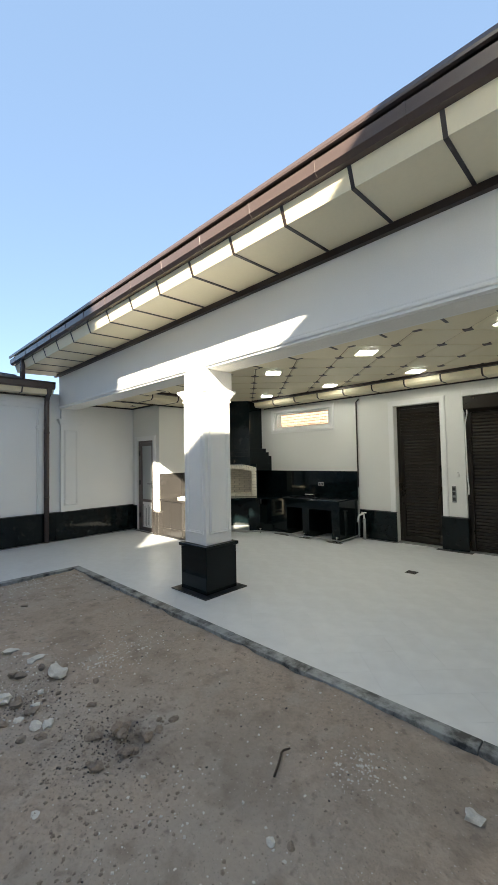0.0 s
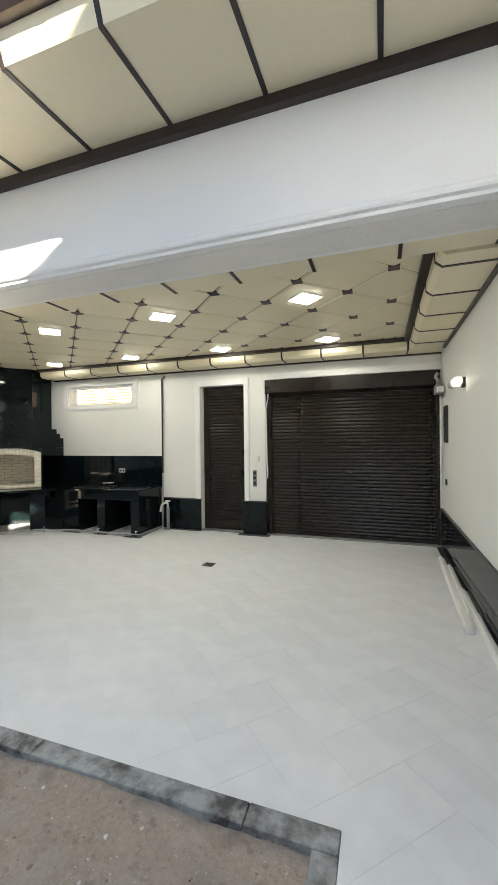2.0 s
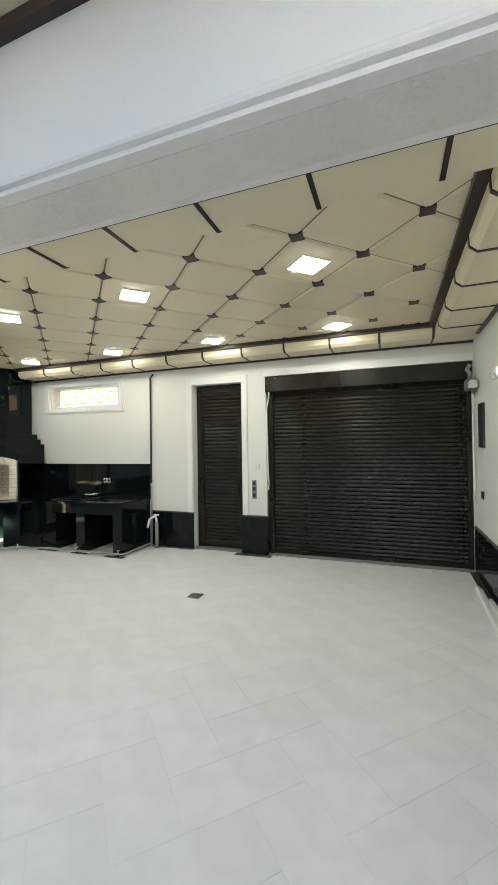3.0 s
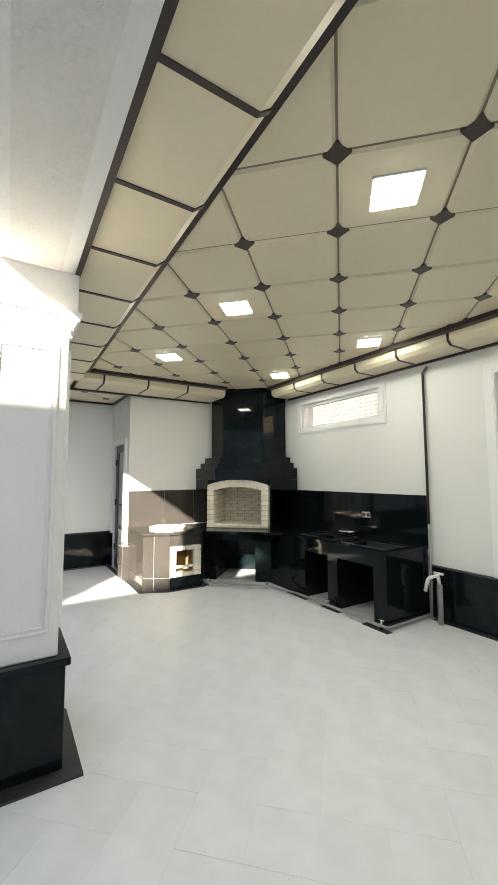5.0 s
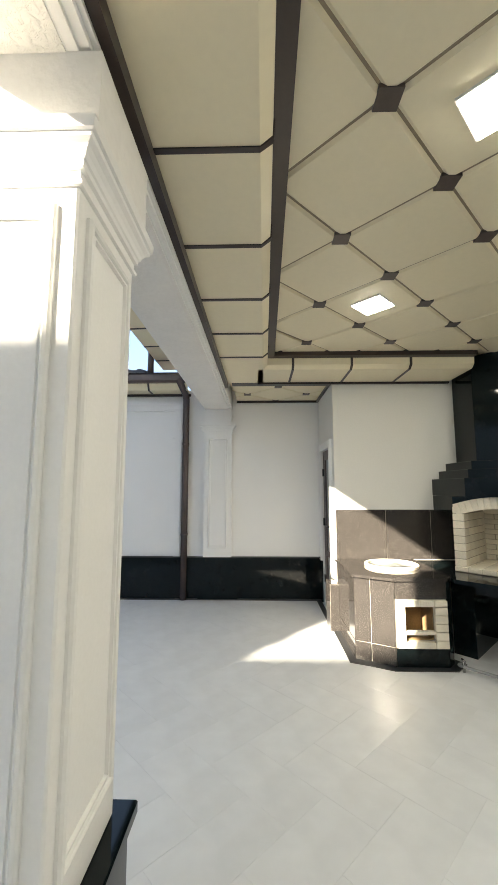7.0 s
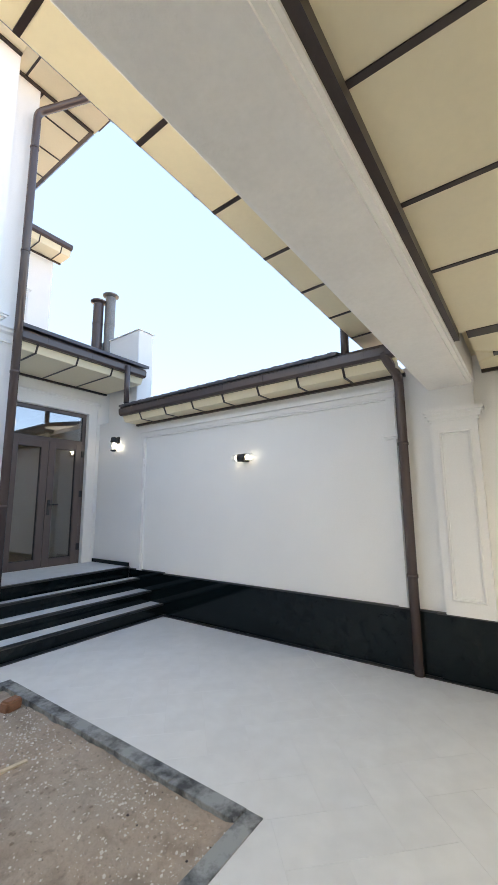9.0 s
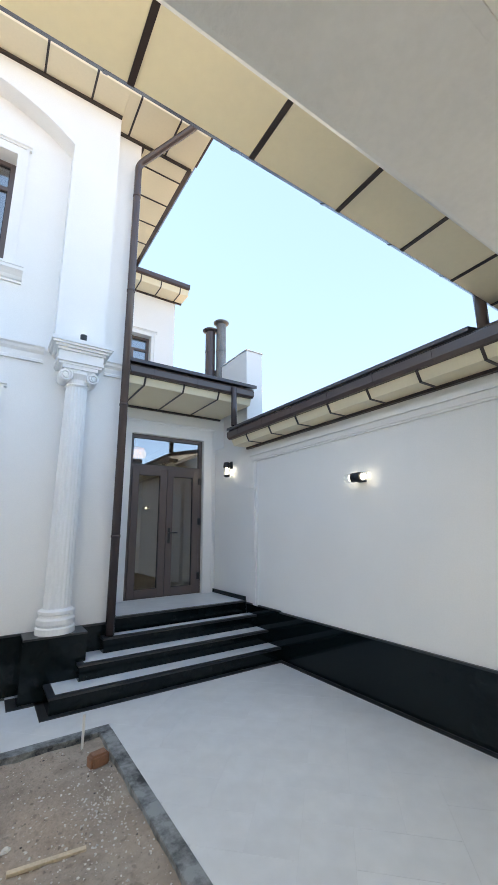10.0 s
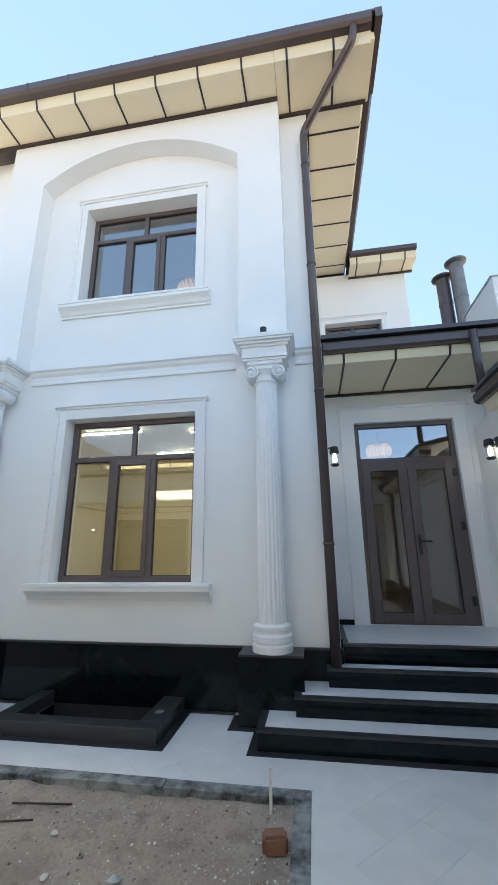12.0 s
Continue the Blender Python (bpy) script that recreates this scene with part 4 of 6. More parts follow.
def chandelier(x, y, z, r, top, group):
    ob = thing("chandelier", "gilded crystal chandelier, lit", "chandelier", group, (x, y, z))
    bm = bmesh.new()
    tube(bm, [(x, y, z), (x, y, top)], 0.01, 8)
    lathe(bm, ((r * 0.4, z), (r, z + 0.02), (r, z + 0.05), (r * 0.4, z + 0.06)), x, y, 24)
    part("mount", bm, M_GOLD, ob)
    bm = bmesh.new()
    for ring, n in ((r, 22), (r * 0.65, 14)):
        for i in range(n):
            a = 2 * math.pi * i / n
            cx, cy = x + ring * math.cos(a), y + ring * math.sin(a)
            lathe(bm, ((0.002, z - 0.17 + 0.03 * (ring < r)), (0.02, z - 0.12), (0.024, z - 0.06), (0.006, z - 0.005)), cx, cy, 6)
    part("crystals", bm, M_CRYSTAL, ob, "row of glowing crystals")
    return ob


chandelier(-7.77, -4.6, 3.33, 0.21, 3.60, "chandeliers in the house")
chandelier(-4.61, -3.1, 6.06, 0.26, 7.0, "chandeliers in the house")

# main eaves
FS = [-5.895 + 0.6 * k for k in range(-3, 8)]
eave("house_eave", "deep cream soffit and brown gutter of the house front", "x", BAY, -0.93, AX - 2.06, XE + 0.75, 7.70, FS, drop=0.14, gs=1.4)
eave("house_eave_corner", "deep cream soffit and brown gutter at the house corner", "x", FY, -0.93, -7.56, AX - 2.06, 7.704, FS, drop=0.14, gs=1.4)
eave("house_eave_side", "deep cream soffit and brown gutter along the house side", "y", XH, -7.56, -5.3, FY, 7.70, [-2.0 - 0.6 * k for k in range(6)], drop=0.14, gs=1.4)
ob = thing("eave_corner", "brown gutter turning the corner of the house roof", "gutter", kind="structure")
part("gutter", one_box(-7.685, -7.60, FY, -0.80, 7.84, 8.0), M_PIPE, ob)
part("roof_edge", one_box(-7.66, -7.50, FY, -0.83, 8.008, 8.045), M_PIPE, ob)
part("lip", one_box(-7.599, -7.556, FY, -0.95, 7.715, 7.84), M_CREAM, ob)
eave("wing_eave", "cream soffit and brown gutter of the upper wing", "x", -5.25, -4.75, -8.98, -7.60, 7.50, [-7.75 - 0.5 * k for k in range(3)], drop=0.14, lip=0.10)

# ---- steps ----
steps = thing("entrance_steps", "four broad entrance steps with black granite risers and pale treads", "steps", at=(-7.5, -1.4, 0), kind="structure")
for k, (xl, yf) in enumerate(((-5.98, -0.93), (-6.28, -1.205), (-6.58, -1.48), (XH - 0.03, -1.755))):
    z0, z1 = 0.155 * k, 0.155 * (k + 1)
    last = k == 3
    yb = DY if last else (-1.755 - 0.01 if k else -1.765)
    yb = DY if last else FY
    st = part("step", one_box(XL + 0.02, xl, yb if not last else DY, yf, z0 - 0.02 if k else 0.0, z1 - 0.022), M_BLACK, steps)
    xr = XL + 0.02
    bw = 0.055
    part("nosing", one_box(xr, xl + 0.012, yf - bw, yf + 0.012, z1 - 0.022, z1), M_BLACKDULL, st)
    part("side_border", one_box(xl - bw, xl + 0.012, yb + 0.03, yf - bw, z1 - 0.022, z1 - 0.0005), M_BLACKDULL, st)
    part("tread", one_box(xr, xl - bw, yb, yf - bw, z1 - 0.022, z1 - 0.003), M_TILE, st, "pale grey tread tile")
part("skirting", boxes((XL + 0.02, XL + 0.04, DY, -1.76, 0.62, 0.68), (XL + 0.04, DR[0] - 0.19, DY, DY + 0.02, 0.62, 0.68), (DR[1] + 0.19, XH - 0.03, DY, DY + 0.02, 0.62, 0.68), (XH - 0.02, XH - 0.0005, DY, FY, 0.0, 0.68)), M_BLACK, steps)
border(((XL + 0.085, -5.90, -0.93, -0.855), (-5.98, -5.90, -1.33, -0.93)))

# cellar light well
well = thing("light_well", "low black granite kerb round an open cellar light well", "light well", at=(-4.4, -1.3, 0), kind="structure")
part("kerb_front", bevelled(one_box(-5.14, -3.54, PIT[3] + 0.002, -0.90, 0.0, 0.12), 0.004), M_BLACKDULL, well)
part("kerb_side", bevelled(one_box(-5.14, PIT[0], FY + 0.03, PIT[3], 0.0, 0.12), 0.004), M_BLACKDULL, well)
part("kerb_side", bevelled(one_box(PIT[1], -3.54, FY + 0.03, PIT[3], 0.0, 0.12), 0.004), M_BLACKDULL, well)
part("pit_wall", boxes((PIT[0] - 0.05, PIT[0], FY, PIT[3], -1.3, -0.002), (PIT[1], PIT[1] + 0.05, FY, PIT[3], -1.3, -0.002), (PIT[0] - 0.05, PIT[1] + 0.05, PIT[3], PIT[3] + 0.05, -1.3, -0.002), (PIT[0], PIT[1], FY + 0.001, FY + 0.024, -1.3, 0.004)), M_BLACKDULL, well)
part("pit_floor", one_box(PIT[0] - 0.05, PIT[1] + 0.05, FY - 0.05, PIT[3] + 0.05, -1.35, -1.3), M_BLACKDULL, well)
bm = bmesh.new()
tube(bm, [(-5.03, -1.24, 0.12), (-5.03, -1.24, 0.128)], 0.04, 16)
part("vent_cap", bm, M_GREYPL, well)
border(((-5.22, -3.46, -0.90, -0.83), (-5.22, -5.14, FY + 0.03, -0.90)))


# ---- downpipes ----
def downpipe(label, pts, r, clips, group="brown downpipes"):
    ob = thing("downpipe", label, "downpipe", group, pts[-1])
    bm = bmesh.new()
    tube(bm, bent(pts, 0.09), r, 16)
    part("pipe", bm, M_PIPE, ob)
    for (x, y, z), (wx, wy) in clips:
        bm = bmesh.new()
        tube(bm, [(x, y, z - 0.015), (x, y, z + 0.015)], r + 0.006, 16)
        box(bm, min(x, wx) - 0.008, max(x, wx) + 0.008, min(y, wy) - 0.008, max(y, wy) + 0.008, z - 0.01, z + 0.01)
        part("clip", bm, M_PIPE, ob)
    return ob


downpipe("dark brown metal downpipe on the boundary wall", [(-8.36, 2.58, 3.10), (-8.38, 2.62, 3.00), (-8.62, 2.645, 2.92), (-8.64, 2.645, 2.84), (-8.64, 2.645, 0.004)], 0.048, [((-8.64, 2.645, z), (XL, 2.645)) for z in (0.9, 2.2)])
downpipe("tall dark brown metal downpipe at the house corner", [(-7.33, -0.86, 7.90), (-7.33, -0.90, 7.72), (-6.66, -1.56, 7.18), (-6.66, -1.56, 0.47)], 0.052, [((-6.66, -1.56, z), (-6.66, FY)) for z in (1.6, 3.3, 5.0, 6.6)])
downpipe("short dark brown pipe between two gutters", [(-8.40, -1.60, 3.90), (-8.40, -1.60, 3.26)], 0.045, [])
downpipe("short dark brown pipe under the canopy gutter", [(-8.45, 2.15, 3.66), (-8.45, 2.15, 3.13)], 0.045, [])


# ---- wall lamps ----
def double_lamp(x, y, z, s, label, finish):
    ob = thing("wall_lamp", label, "wall lamp", "double wall lamps", (x, y, z))
    c = x + s * 0.09
    bm = one_box(min(x, x + s * 0.03), max(x, x + s * 0.03), y - 0.05, y + 0.05, z - 0.05, z + 0.05)
    tube(bm, [(x + s * 0.02, y, z), (c, y, z)], 0.02, 10)
    part("mount", bm, M_DARKPL, ob)
    bm = bmesh.new()
    tube(bm, [(c, y - 0.065, z), (c, y + 0.065, z)], 0.052, 20)
    part("body", bm, finish, ob)
    for sg in (-1, 1):
        bm = bmesh.new()
        tube(bm, [(c, y + sg * 0.065, z), (c, y + sg * 0.11, z), (c, y + sg * 0.145, z), (c, y + sg * 0.15, z)], 0.05, 20)
        g = part("glass", bm, M_LAMPGLASS, ob)
        g.visible_shadow = False
        bm = bmesh.new()
        tube(bm, [(c, y + sg * 0.066, z), (c, y + sg * 0.10, z)], 0.033, 12)
        part("bulb", bm, M_BULB, ob, "glowing bulb")
    return ob


double_lamp(XL, 0.60, 2.21, 1, "dark wall lamp with two glowing glass ends on the white wall", M_DARKPL)
double_lamp(XR, 5.35, 2.16, -1, "pale wall lamp with two glowing glass ends near the shutter", M_PLASTIC)


def lantern(x, y, z, s, label):
    ob = thing("wall_lantern", label, "wall lamp", "entrance lanterns", (x, y, z))
    c = x + s * 0.10
    bm = one_box(min(x, x + s * 0.02), max(x, x + s * 0.02), y - 0.03, y + 0.03, z + 0.02, z + 0.14)
    tube(bm, [(x, y, z + 0.10), (c, y, z + 0.12)], 0.01, 8)
    lathe(bm, ((0.055, z + 0.03), (0.06, z + 0.04), (0.05, z + 0.115), (0.03, z + 0.125)), c, y, 18)
    part("body", bm, M_DARKPL, ob, "black metal cap")
    bm = bmesh.new()
    lathe(bm, ((0.03, z - 0.13), (0.052, z - 0.115), (0.052, z - 0.10)), c, y, 18)
    part("foot", bm, M_DARKPL, ob)
    bm = bmesh.new()
    lathe(bm, ((0.046, z - 0.10), (0.046, z + 0.03)), c, y, 18)
    part("glass", bm, M_LAMPGLASS, ob).visible_shadow = False
    bm = bmesh.new()
    lathe(bm, ((0.012, z - 0.08), (0.026, z - 0.05), (0.026, z), (0.012, z + 0.028)), c, y, 12)
    part("bulb", bm, M_LANTERN, ob, "glowing bulb")


lantern(XL, -2.20, 2.66, 1, "small black lantern, lit, on the wall beside the entrance")
lantern(XH, -2.20, 2.66, -1, "small black lantern, lit, on the house wall beside the entrance")


def spot(x):
    ob = thing("facade_spot", "small black uplight on the column block, lit", "spotlight", "facade uplights", (x, FY + 0.24, 3.925))
    bm = bmesh.new()
    lathe(bm, ((0.03, 3.925), (0.03, 3.94), (0.036, 3.945), (0.04, 4.03), (0.034, 4.03), (0.03, 4.02)), x, FY + 0.335, 16)
    part("body", bm, M_DARKPL, ob)
    bm = bmesh.new()
    lathe(bm, ((0.028, 4.02), (0.028, 4.026)), x, FY + 0.335, 16)
    part("lens", bm, M_BULB, ob, "glowing lens")


spot(-6.06)
spot(2 * AX + 6.06)

# chimney block and flues behind the boundary wall
solid("chimney_block", bevelled(boxes((-9.24, -8.90, -4.4, -1.98, 3.0, 4.84)), 0.01), M_WHITE, "white plastered parapet block beside the low roof", "chimney", kind="structure")
solid("chimney_cover", boxes((-9.26, -8.88, -4.42, -1.96, 4.84, 4.852)), M_WHITE, "white cover on the white block", "chimney cover", kind="structure")


M_FLUE = mat("sooty_steel", (0.22, 0.21, 0.20), 0.5, metal=0.6, var=0.3, scale=5)


def flue(x, y, top, material, label):
    ob = thing("flue_pipe", label, "flue pipe", "flue pipes on the roof", (x, y, 3.9))
    bm = bmesh.new()
    lathe(bm, ((0.10, 3.9), (0.10, 4.6), (0.106, 4.605), (0.106, 4.64), (0.10, 4.645), (0.10, 5.2), (0.106, 5.205), (0.106, 5.24), (0.10, 5.245), (0.10, top - 0.06)), x, y, 20)
    part("pipe", bm, material, ob)
    bm = bmesh.new()
    lathe(bm, ((0.09, top - 0.06), (0.155, top - 0.03), (0.16, top - 0.01), (0.15, top), (0.05, top + 0.005)), x, y, 20)
    part("cowl", bm, material, ob)


flue(-8.93, -2.97, 5.87, M_FLUE, "dirty grey steel flue pipe with a flared cowl")
flue(-8.76, -3.12, 5.71, M_PIPE, "dark brown flue pipe with a flared cowl")


# ---- canopy column ----
def square_lathe(bm, prof, cx, cy):
    """A square moulding: half width and height, ring by ring."""
    rings = [[bm.verts.new((cx + sx * r, cy + sy * r, z)) for sx, sy in ((-1, -1), (1, -1), (1, 1), (-1, 1))] for r, z in prof]
    for p, q in zip(rings, rings[1:]):
        for i in range(4):
            bm.faces.new((p[i], p[(i + 1) % 4], q[(i + 1) % 4], q[i]))
    bm.faces.new(rings[0][::-1])
    bm.faces.new(rings[-1])


def canopy_column():
    cx, cy = 0.5 * (BX0 + BX1), 0.5 * (BY0 + BY1)
    ob = thing("column", "square white panelled column on a polished black granite base", "column", at=(cx, cy, 0))
    sq = lambda h: (cx - h, cx + h, cy - h, cy + h)
    part("floor_plate", one_box(*sq(0.335), 0.0, 0.012), M_BLACKDULL, ob)
    part("base", bevelled(one_box(*sq(0.245), 0.012, 0.535), 0.004), M_BLACK, ob, "polished black granite base")
    part("base_cap", bevelled(one_box(*sq(0.268), 0.535, 0.575), 0.005), M_BLACK, ob)
    h = 0.208
    part("shaft", bevelled(one_box(*sq(h), 0.575, 2.375), 0.006), M_TRIM, ob, "painted white stucco shaft")
    for ax, p, c, sg in (("y", cy - h, cx, -1), ("y", cy + h, cx, 1), ("x", cx - h, cy, -1), ("x", cx + h, cy, 1)):
        bm = bmesh.new()
        mitred_bead(bm, ax, p, c - 0.160, c + 0.160, 0.705, 2.275, sg)
        part("panel_bead", bm, M_TRIM, ob)
    bm = bmesh.new()
    square_lathe(bm, [(h + 0.85 * e, z) for e, z in ((0.000, 2.325), (0.012, 2.327), (0.014, 2.337), (0.004, 2.343), (0.004, 2.367), (0.016, 2.371), (0.018, 2.385), (0.024, 2.389), (0.030, 2.403), (0.040, 2.415), (0.054, 2.424), (0.056, 2.435), (0.066, 2.438), (0.068, 2.470))], cx, cy)
    part("cap", bm, M_TRIM, ob, "moulded white cap")
    part("neck", one_box(cx - 0.208, cx + 0.208, cy - 0.19, cy + 0.25, 2.47, 2.7145), M_STUCCO, ob)
    return ob


canopy_column()


# ---- shutters ----
def slat_mesh(w, h, name):
    bm = bmesh.new()
    sweep(bm, ((-0.001, 0.0), (-0.011, 0.007), (-0.015, h * 0.45), (-0.011, h - 0.008), (-0.001, h - 0.001), (0.006, h - 0.001), (0.006, 0.0)), "x", -w / 2, w / 2)
    for f in bm.faces:
        f.smooth = False
    return make_mesh(name, bm, M_SHUT)


def wide_shutter():
    y = YB + 0.10
    ob = thing("garage_shutter", "dark brown slatted roller shutter, closed, under its housing", "roller shutter", at=(0.5 * (GX0 + GX1), y, 0))
    x0, x1 = GX0 + 0.09, GX1 - 0.05
    h = 0.0545
    n = int((2.30 - 0.06) / h)
    me = slat_mesh(x1 - x0, h, "slat")
    for k in range(n):
        piece("slat", me, ob, pose(0.5 * (x0 + x1), y + 0.02, 0.06 + h * k))
    part("backing", one_box(x0, x1, y + 0.028, y + 0.04, 0.02, 2.35), M_SHUT, ob)
    part("bottom_bar", one_box(x0, x1, y - 0.005, y + 0.03, 0.012, 0.062), M_SHUT, ob)
    part("seal", one_box(x0, x1, y - 0.004, y + 0.028, 0.0125, 0.020), M_GREYPIPE, ob, "pale grey sealing strip")
    part("guide_rail", bevelled(one_box(GX0, GX0 + 0.09, y - 0.04, y + 0.06, 0.012, 2.32), 0.004), M_SHUT, ob)
    part("guide_rail", bevelled(one_box(GX1 - 0.05, GX1, y - 0.04, y + 0.06, 0.012, 2.32), 0.004), M_SHUT, ob)
    bm = bmesh.new()
    sweep(bm, ((YB + 0.2, 2.31), (YB + 0.06, 2.31), (YB - 0.02, 2.36), (YB - 0.02, 2.57), (YB + 0.2, 2.57)), "x", GX0 + 0.002, GX1 - 0.002)
    part("housing", bm, M_SHUT, ob)
    bm = bmesh.new()
    tube(bm, bent([(GX0 + 0.06, YB - 0.03, 2.34), (GX0 + 0.07, YB - 0.06, 2.28), (GX0 + 0.03, YB - 0.05, 2.1), (GX0 + 0.04, YB - 0.05, 1.2), (GX0 + 0.055, YB - 0.06, 1.05), (GX0 + 0.06, YB - 0.10, 0.95)], 0.03), 0.010, 8)
    part("crank_rod", bm, M_PLASTIC, ob, "white hand crank rod")
    return ob


wide_shutter()


def door_shutter():
    y = YB + 0.16
    ob = thing("door_shutter", "dark brown slatted door in a dark metal frame, closed", "door", at=(0.5 * (SX0 + SX1), y, 0))
    x0, x1 = SX0 + 0.002, SX1 - 0.002
    bm = bmesh.new()
    frame_bars(bm, x0, x1, 0.014, SZ1, y - 0.03, y + 0.03, 0.055)
    box(bm, x0 + 0.055, x1 - 0.055, y - 0.03, y + 0.03, 1.98, 2.03)
    part("frame", bevelled(bm, 0.004), M_SHUT, ob)
    bm = bmesh.new()
    frame_bars(bm, x0 + 0.058, x1 - 0.058, 0.07, 1.978, y - 0.045, y + 0.01, 0.06)
    leaf = part("leaf", bevelled(bm, 0.004), M_SHUT, ob)
    part("backing", one_box(x0 + 0.05, x1 - 0.05, y + 0.012, y + 0.022, 0.06, SZ1 - 0.02), M_SHUT, ob)
    h = 0.0545
    me = slat_mesh(x1 - x0 - 0.24, h, "slat")
    for k in range(33):
        piece("slat", me, leaf, pose(0.5 * (x0 + x1), y - 0.01, 0.135 + h * k))
    mu = slat_mesh(x1 - x0 - 0.112, h, "slat")
    for k in range(7):
        piece("slat", mu, ob, pose(0.5 * (x0 + x1), y, 2.035 + h * k))
    return ob


door_shutter()
moulding_door = thing("shutter_surround", "white moulded surround of the slatted door", "moulding", kind="structure")
for a, b, c, d in ((SX0 - 0.10, SX0 + 0.0, 0.56, SZ1 + 0.10), (SX1, SX1 + 0.09, 0.56, SZ1 + 0.10), (SX0, SX1, SZ1, SZ1 + 0.10)):
    bm = one_box(a, b, YB - 0.022, YB, c, d)
    box(bm, a + 0.01, b - 0.01, YB - 0.032, YB - 0.022, c, d - 0.01)
    part("board", bm, M_TRIM, moulding_door)
part("lintel_strip", one_box(GX0 - 0.02, XR, YB - 0.02, YB, GZ1, GZ1 + 0.10), M_TRIM, moulding_door)

# high window with the brick wall beyond
hw = thing("window_4", "white framed high slit window with clear glass", "window", kind="structure")
bm = bmesh.new()
frame_bars(bm, WX0 - 0.10, WX1 + 0.10, WZ0 - 0.07, WZ1 + 0.08, YB - 0.028, YB, 0.07)
part("casing", bm, M_TRIM, hw)
bm = bmesh.new()
frame_bars(bm, WX0 - 0.125, WX1 + 0.125, WZ0 - 0.095, WZ1 + 0.105, YB - 0.014, YB, 0.03)
part("casing_edge", bm, M_TRIM, hw)
bm = bmesh.new()
frame_bars(bm, WX0, WX1, WZ0, WZ1, YB + 0.02, YB + 0.08, 0.035)
part("window_frame", bm, M_PLASTIC, hw)
pn = part("pane", one_box(WX0 + 0.035, WX1 - 0.035, YB + 0.045, YB + 0.055, WZ0 + 0.035, WZ1 - 0.035), M_CLEAR, hw)
pn.visible_shadow = False

neighbour = solid("neighbour_wall", boxes((-9.5, 0.6, 8.74, 8.95, -0.1, 3.6)), M_MORTAR, "sunlit orange brick wall seen through the high window", "wall", kind="structure")

# switch plates between the shutters
ob = thing("control_panel", "narrow grey control panel with two buttons on the white pier", "switch", at=(-2.38, YB, 0.80))
part("plate", bevelled(one_box(-2.41, -2.345, YB - 0.018, YB, 0.80, 1.075), 0.004), M_GREYPL, ob)
for z in (0.83, 0.92, 1.00):
    part("button", one_box(-2.40, -2.355, YB - 0.022, YB - 0.018, z, z + 0.055), M_DARKPL, ob)
solid("door_chime", bevelled(one_box(-2.325, -2.285, YB - 0.03, YB, 1.23, 1.31), 0.008), M_PLASTIC, "small white door chime on the pier", "chime")
ob = thing("shutter_motor", "grey shutter motor box with steel gearing high in the corner", "motor", at=(0.40, 6.86, 2.25))
part("case", bevelled(one_box(0.36, 0.455, 6.74, 6.96, 2.20, 2.33), 0.008), M_GREYPL, ob)
part("gear", (lambda bm: (tube(bm, [(0.40, 6.82, 2.33), (0.40, 6.82, 2.40), (0.37, 6.82, 2.44), (0.40, 6.82, 2.50)], 0.025, 10), bm)[1])(bmesh.new()), M_GREYPIPE, ob)
part("terminal", bevelled(one_box(0.37, 0.45, 6.62, 6.735, 2.21, 2.29), 0.006), M_PLASTIC, ob)
solid("conduit", (lambda bm: (tube(bm, [(0.445, 6.93, 2.20), (0.445, 6.93, 0.58)], 0.012, 8), bm)[1])(bmesh.new()), M_PLASTIC, "thin white cable conduit in the corner", "conduit")
solid("meter_cover", bevelled(one_box(XR - 0.03, XR, 6.42, 6.62, 1.52, 2.01), 0.004), M_DARKPL, "narrow dark cover plate on the side wall", "cover plate")
solid("wall_switch", bevelled(one_box(XR - 0.015, XR, 6.53, 6.61, 0.95, 1.03), 0.003), M_DARKPL, "small black switch on the side wall", "switch")

# floor drain
drain = thing("floor_drain", "small square steel floor drain grate", "drain", at=(-2.45, 5.28, 0))
part("frame", (lambda bm: (box(bm, -2.52, -2.38, 5.21, 5.225, 0, 0.004), box(bm, -2.52, -2.38, 5.335, 5.35, 0, 0.004), box(bm, -2.52, -2.505, 5.225, 5.335, 0, 0.004), box(bm, -2.395, -2.38, 5.225, 5.335, 0, 0.004), bm)[4])(bmesh.new()), M_CHROME, drain)
part("sump", one_box(-2.505, -2.395, 5.225, 5.335, 0.0005, 0.0012), M_DARKPL, drain)
for k in range(5):
    part("bar", one_box(-2.50 + 0.021 * k, -2.489 + 0.021 * k, 5.225, 5.335, 0.0013, 0.003), M_CHROME, drain)

# long white mouldings left lying along the side wall
def loose_board(x0, y0, x1, y1, z, w, label):
    d = Vector((x1 - x0, y1 - y0, 0))
    bm = bmesh.new()
    sweep(bm, ((0, 0), (w, 0), (w, 0.020), (w * 0.7, 0.028), (w * 0.6, 0.045), (w * 0.2, 0.048), (0, 0.030)), "y", 0.0, d.length)
    ob = solid("moulding_strip", bm, M_PLASTIC, label, "moulding strip", "white mouldings on the floor")
    ob.matrix_basis = Matrix.Translation((x0, y0, z)) @ Matrix.Rotation(math.atan2(d.y, d.x) - math.pi / 2, 4, "Z")


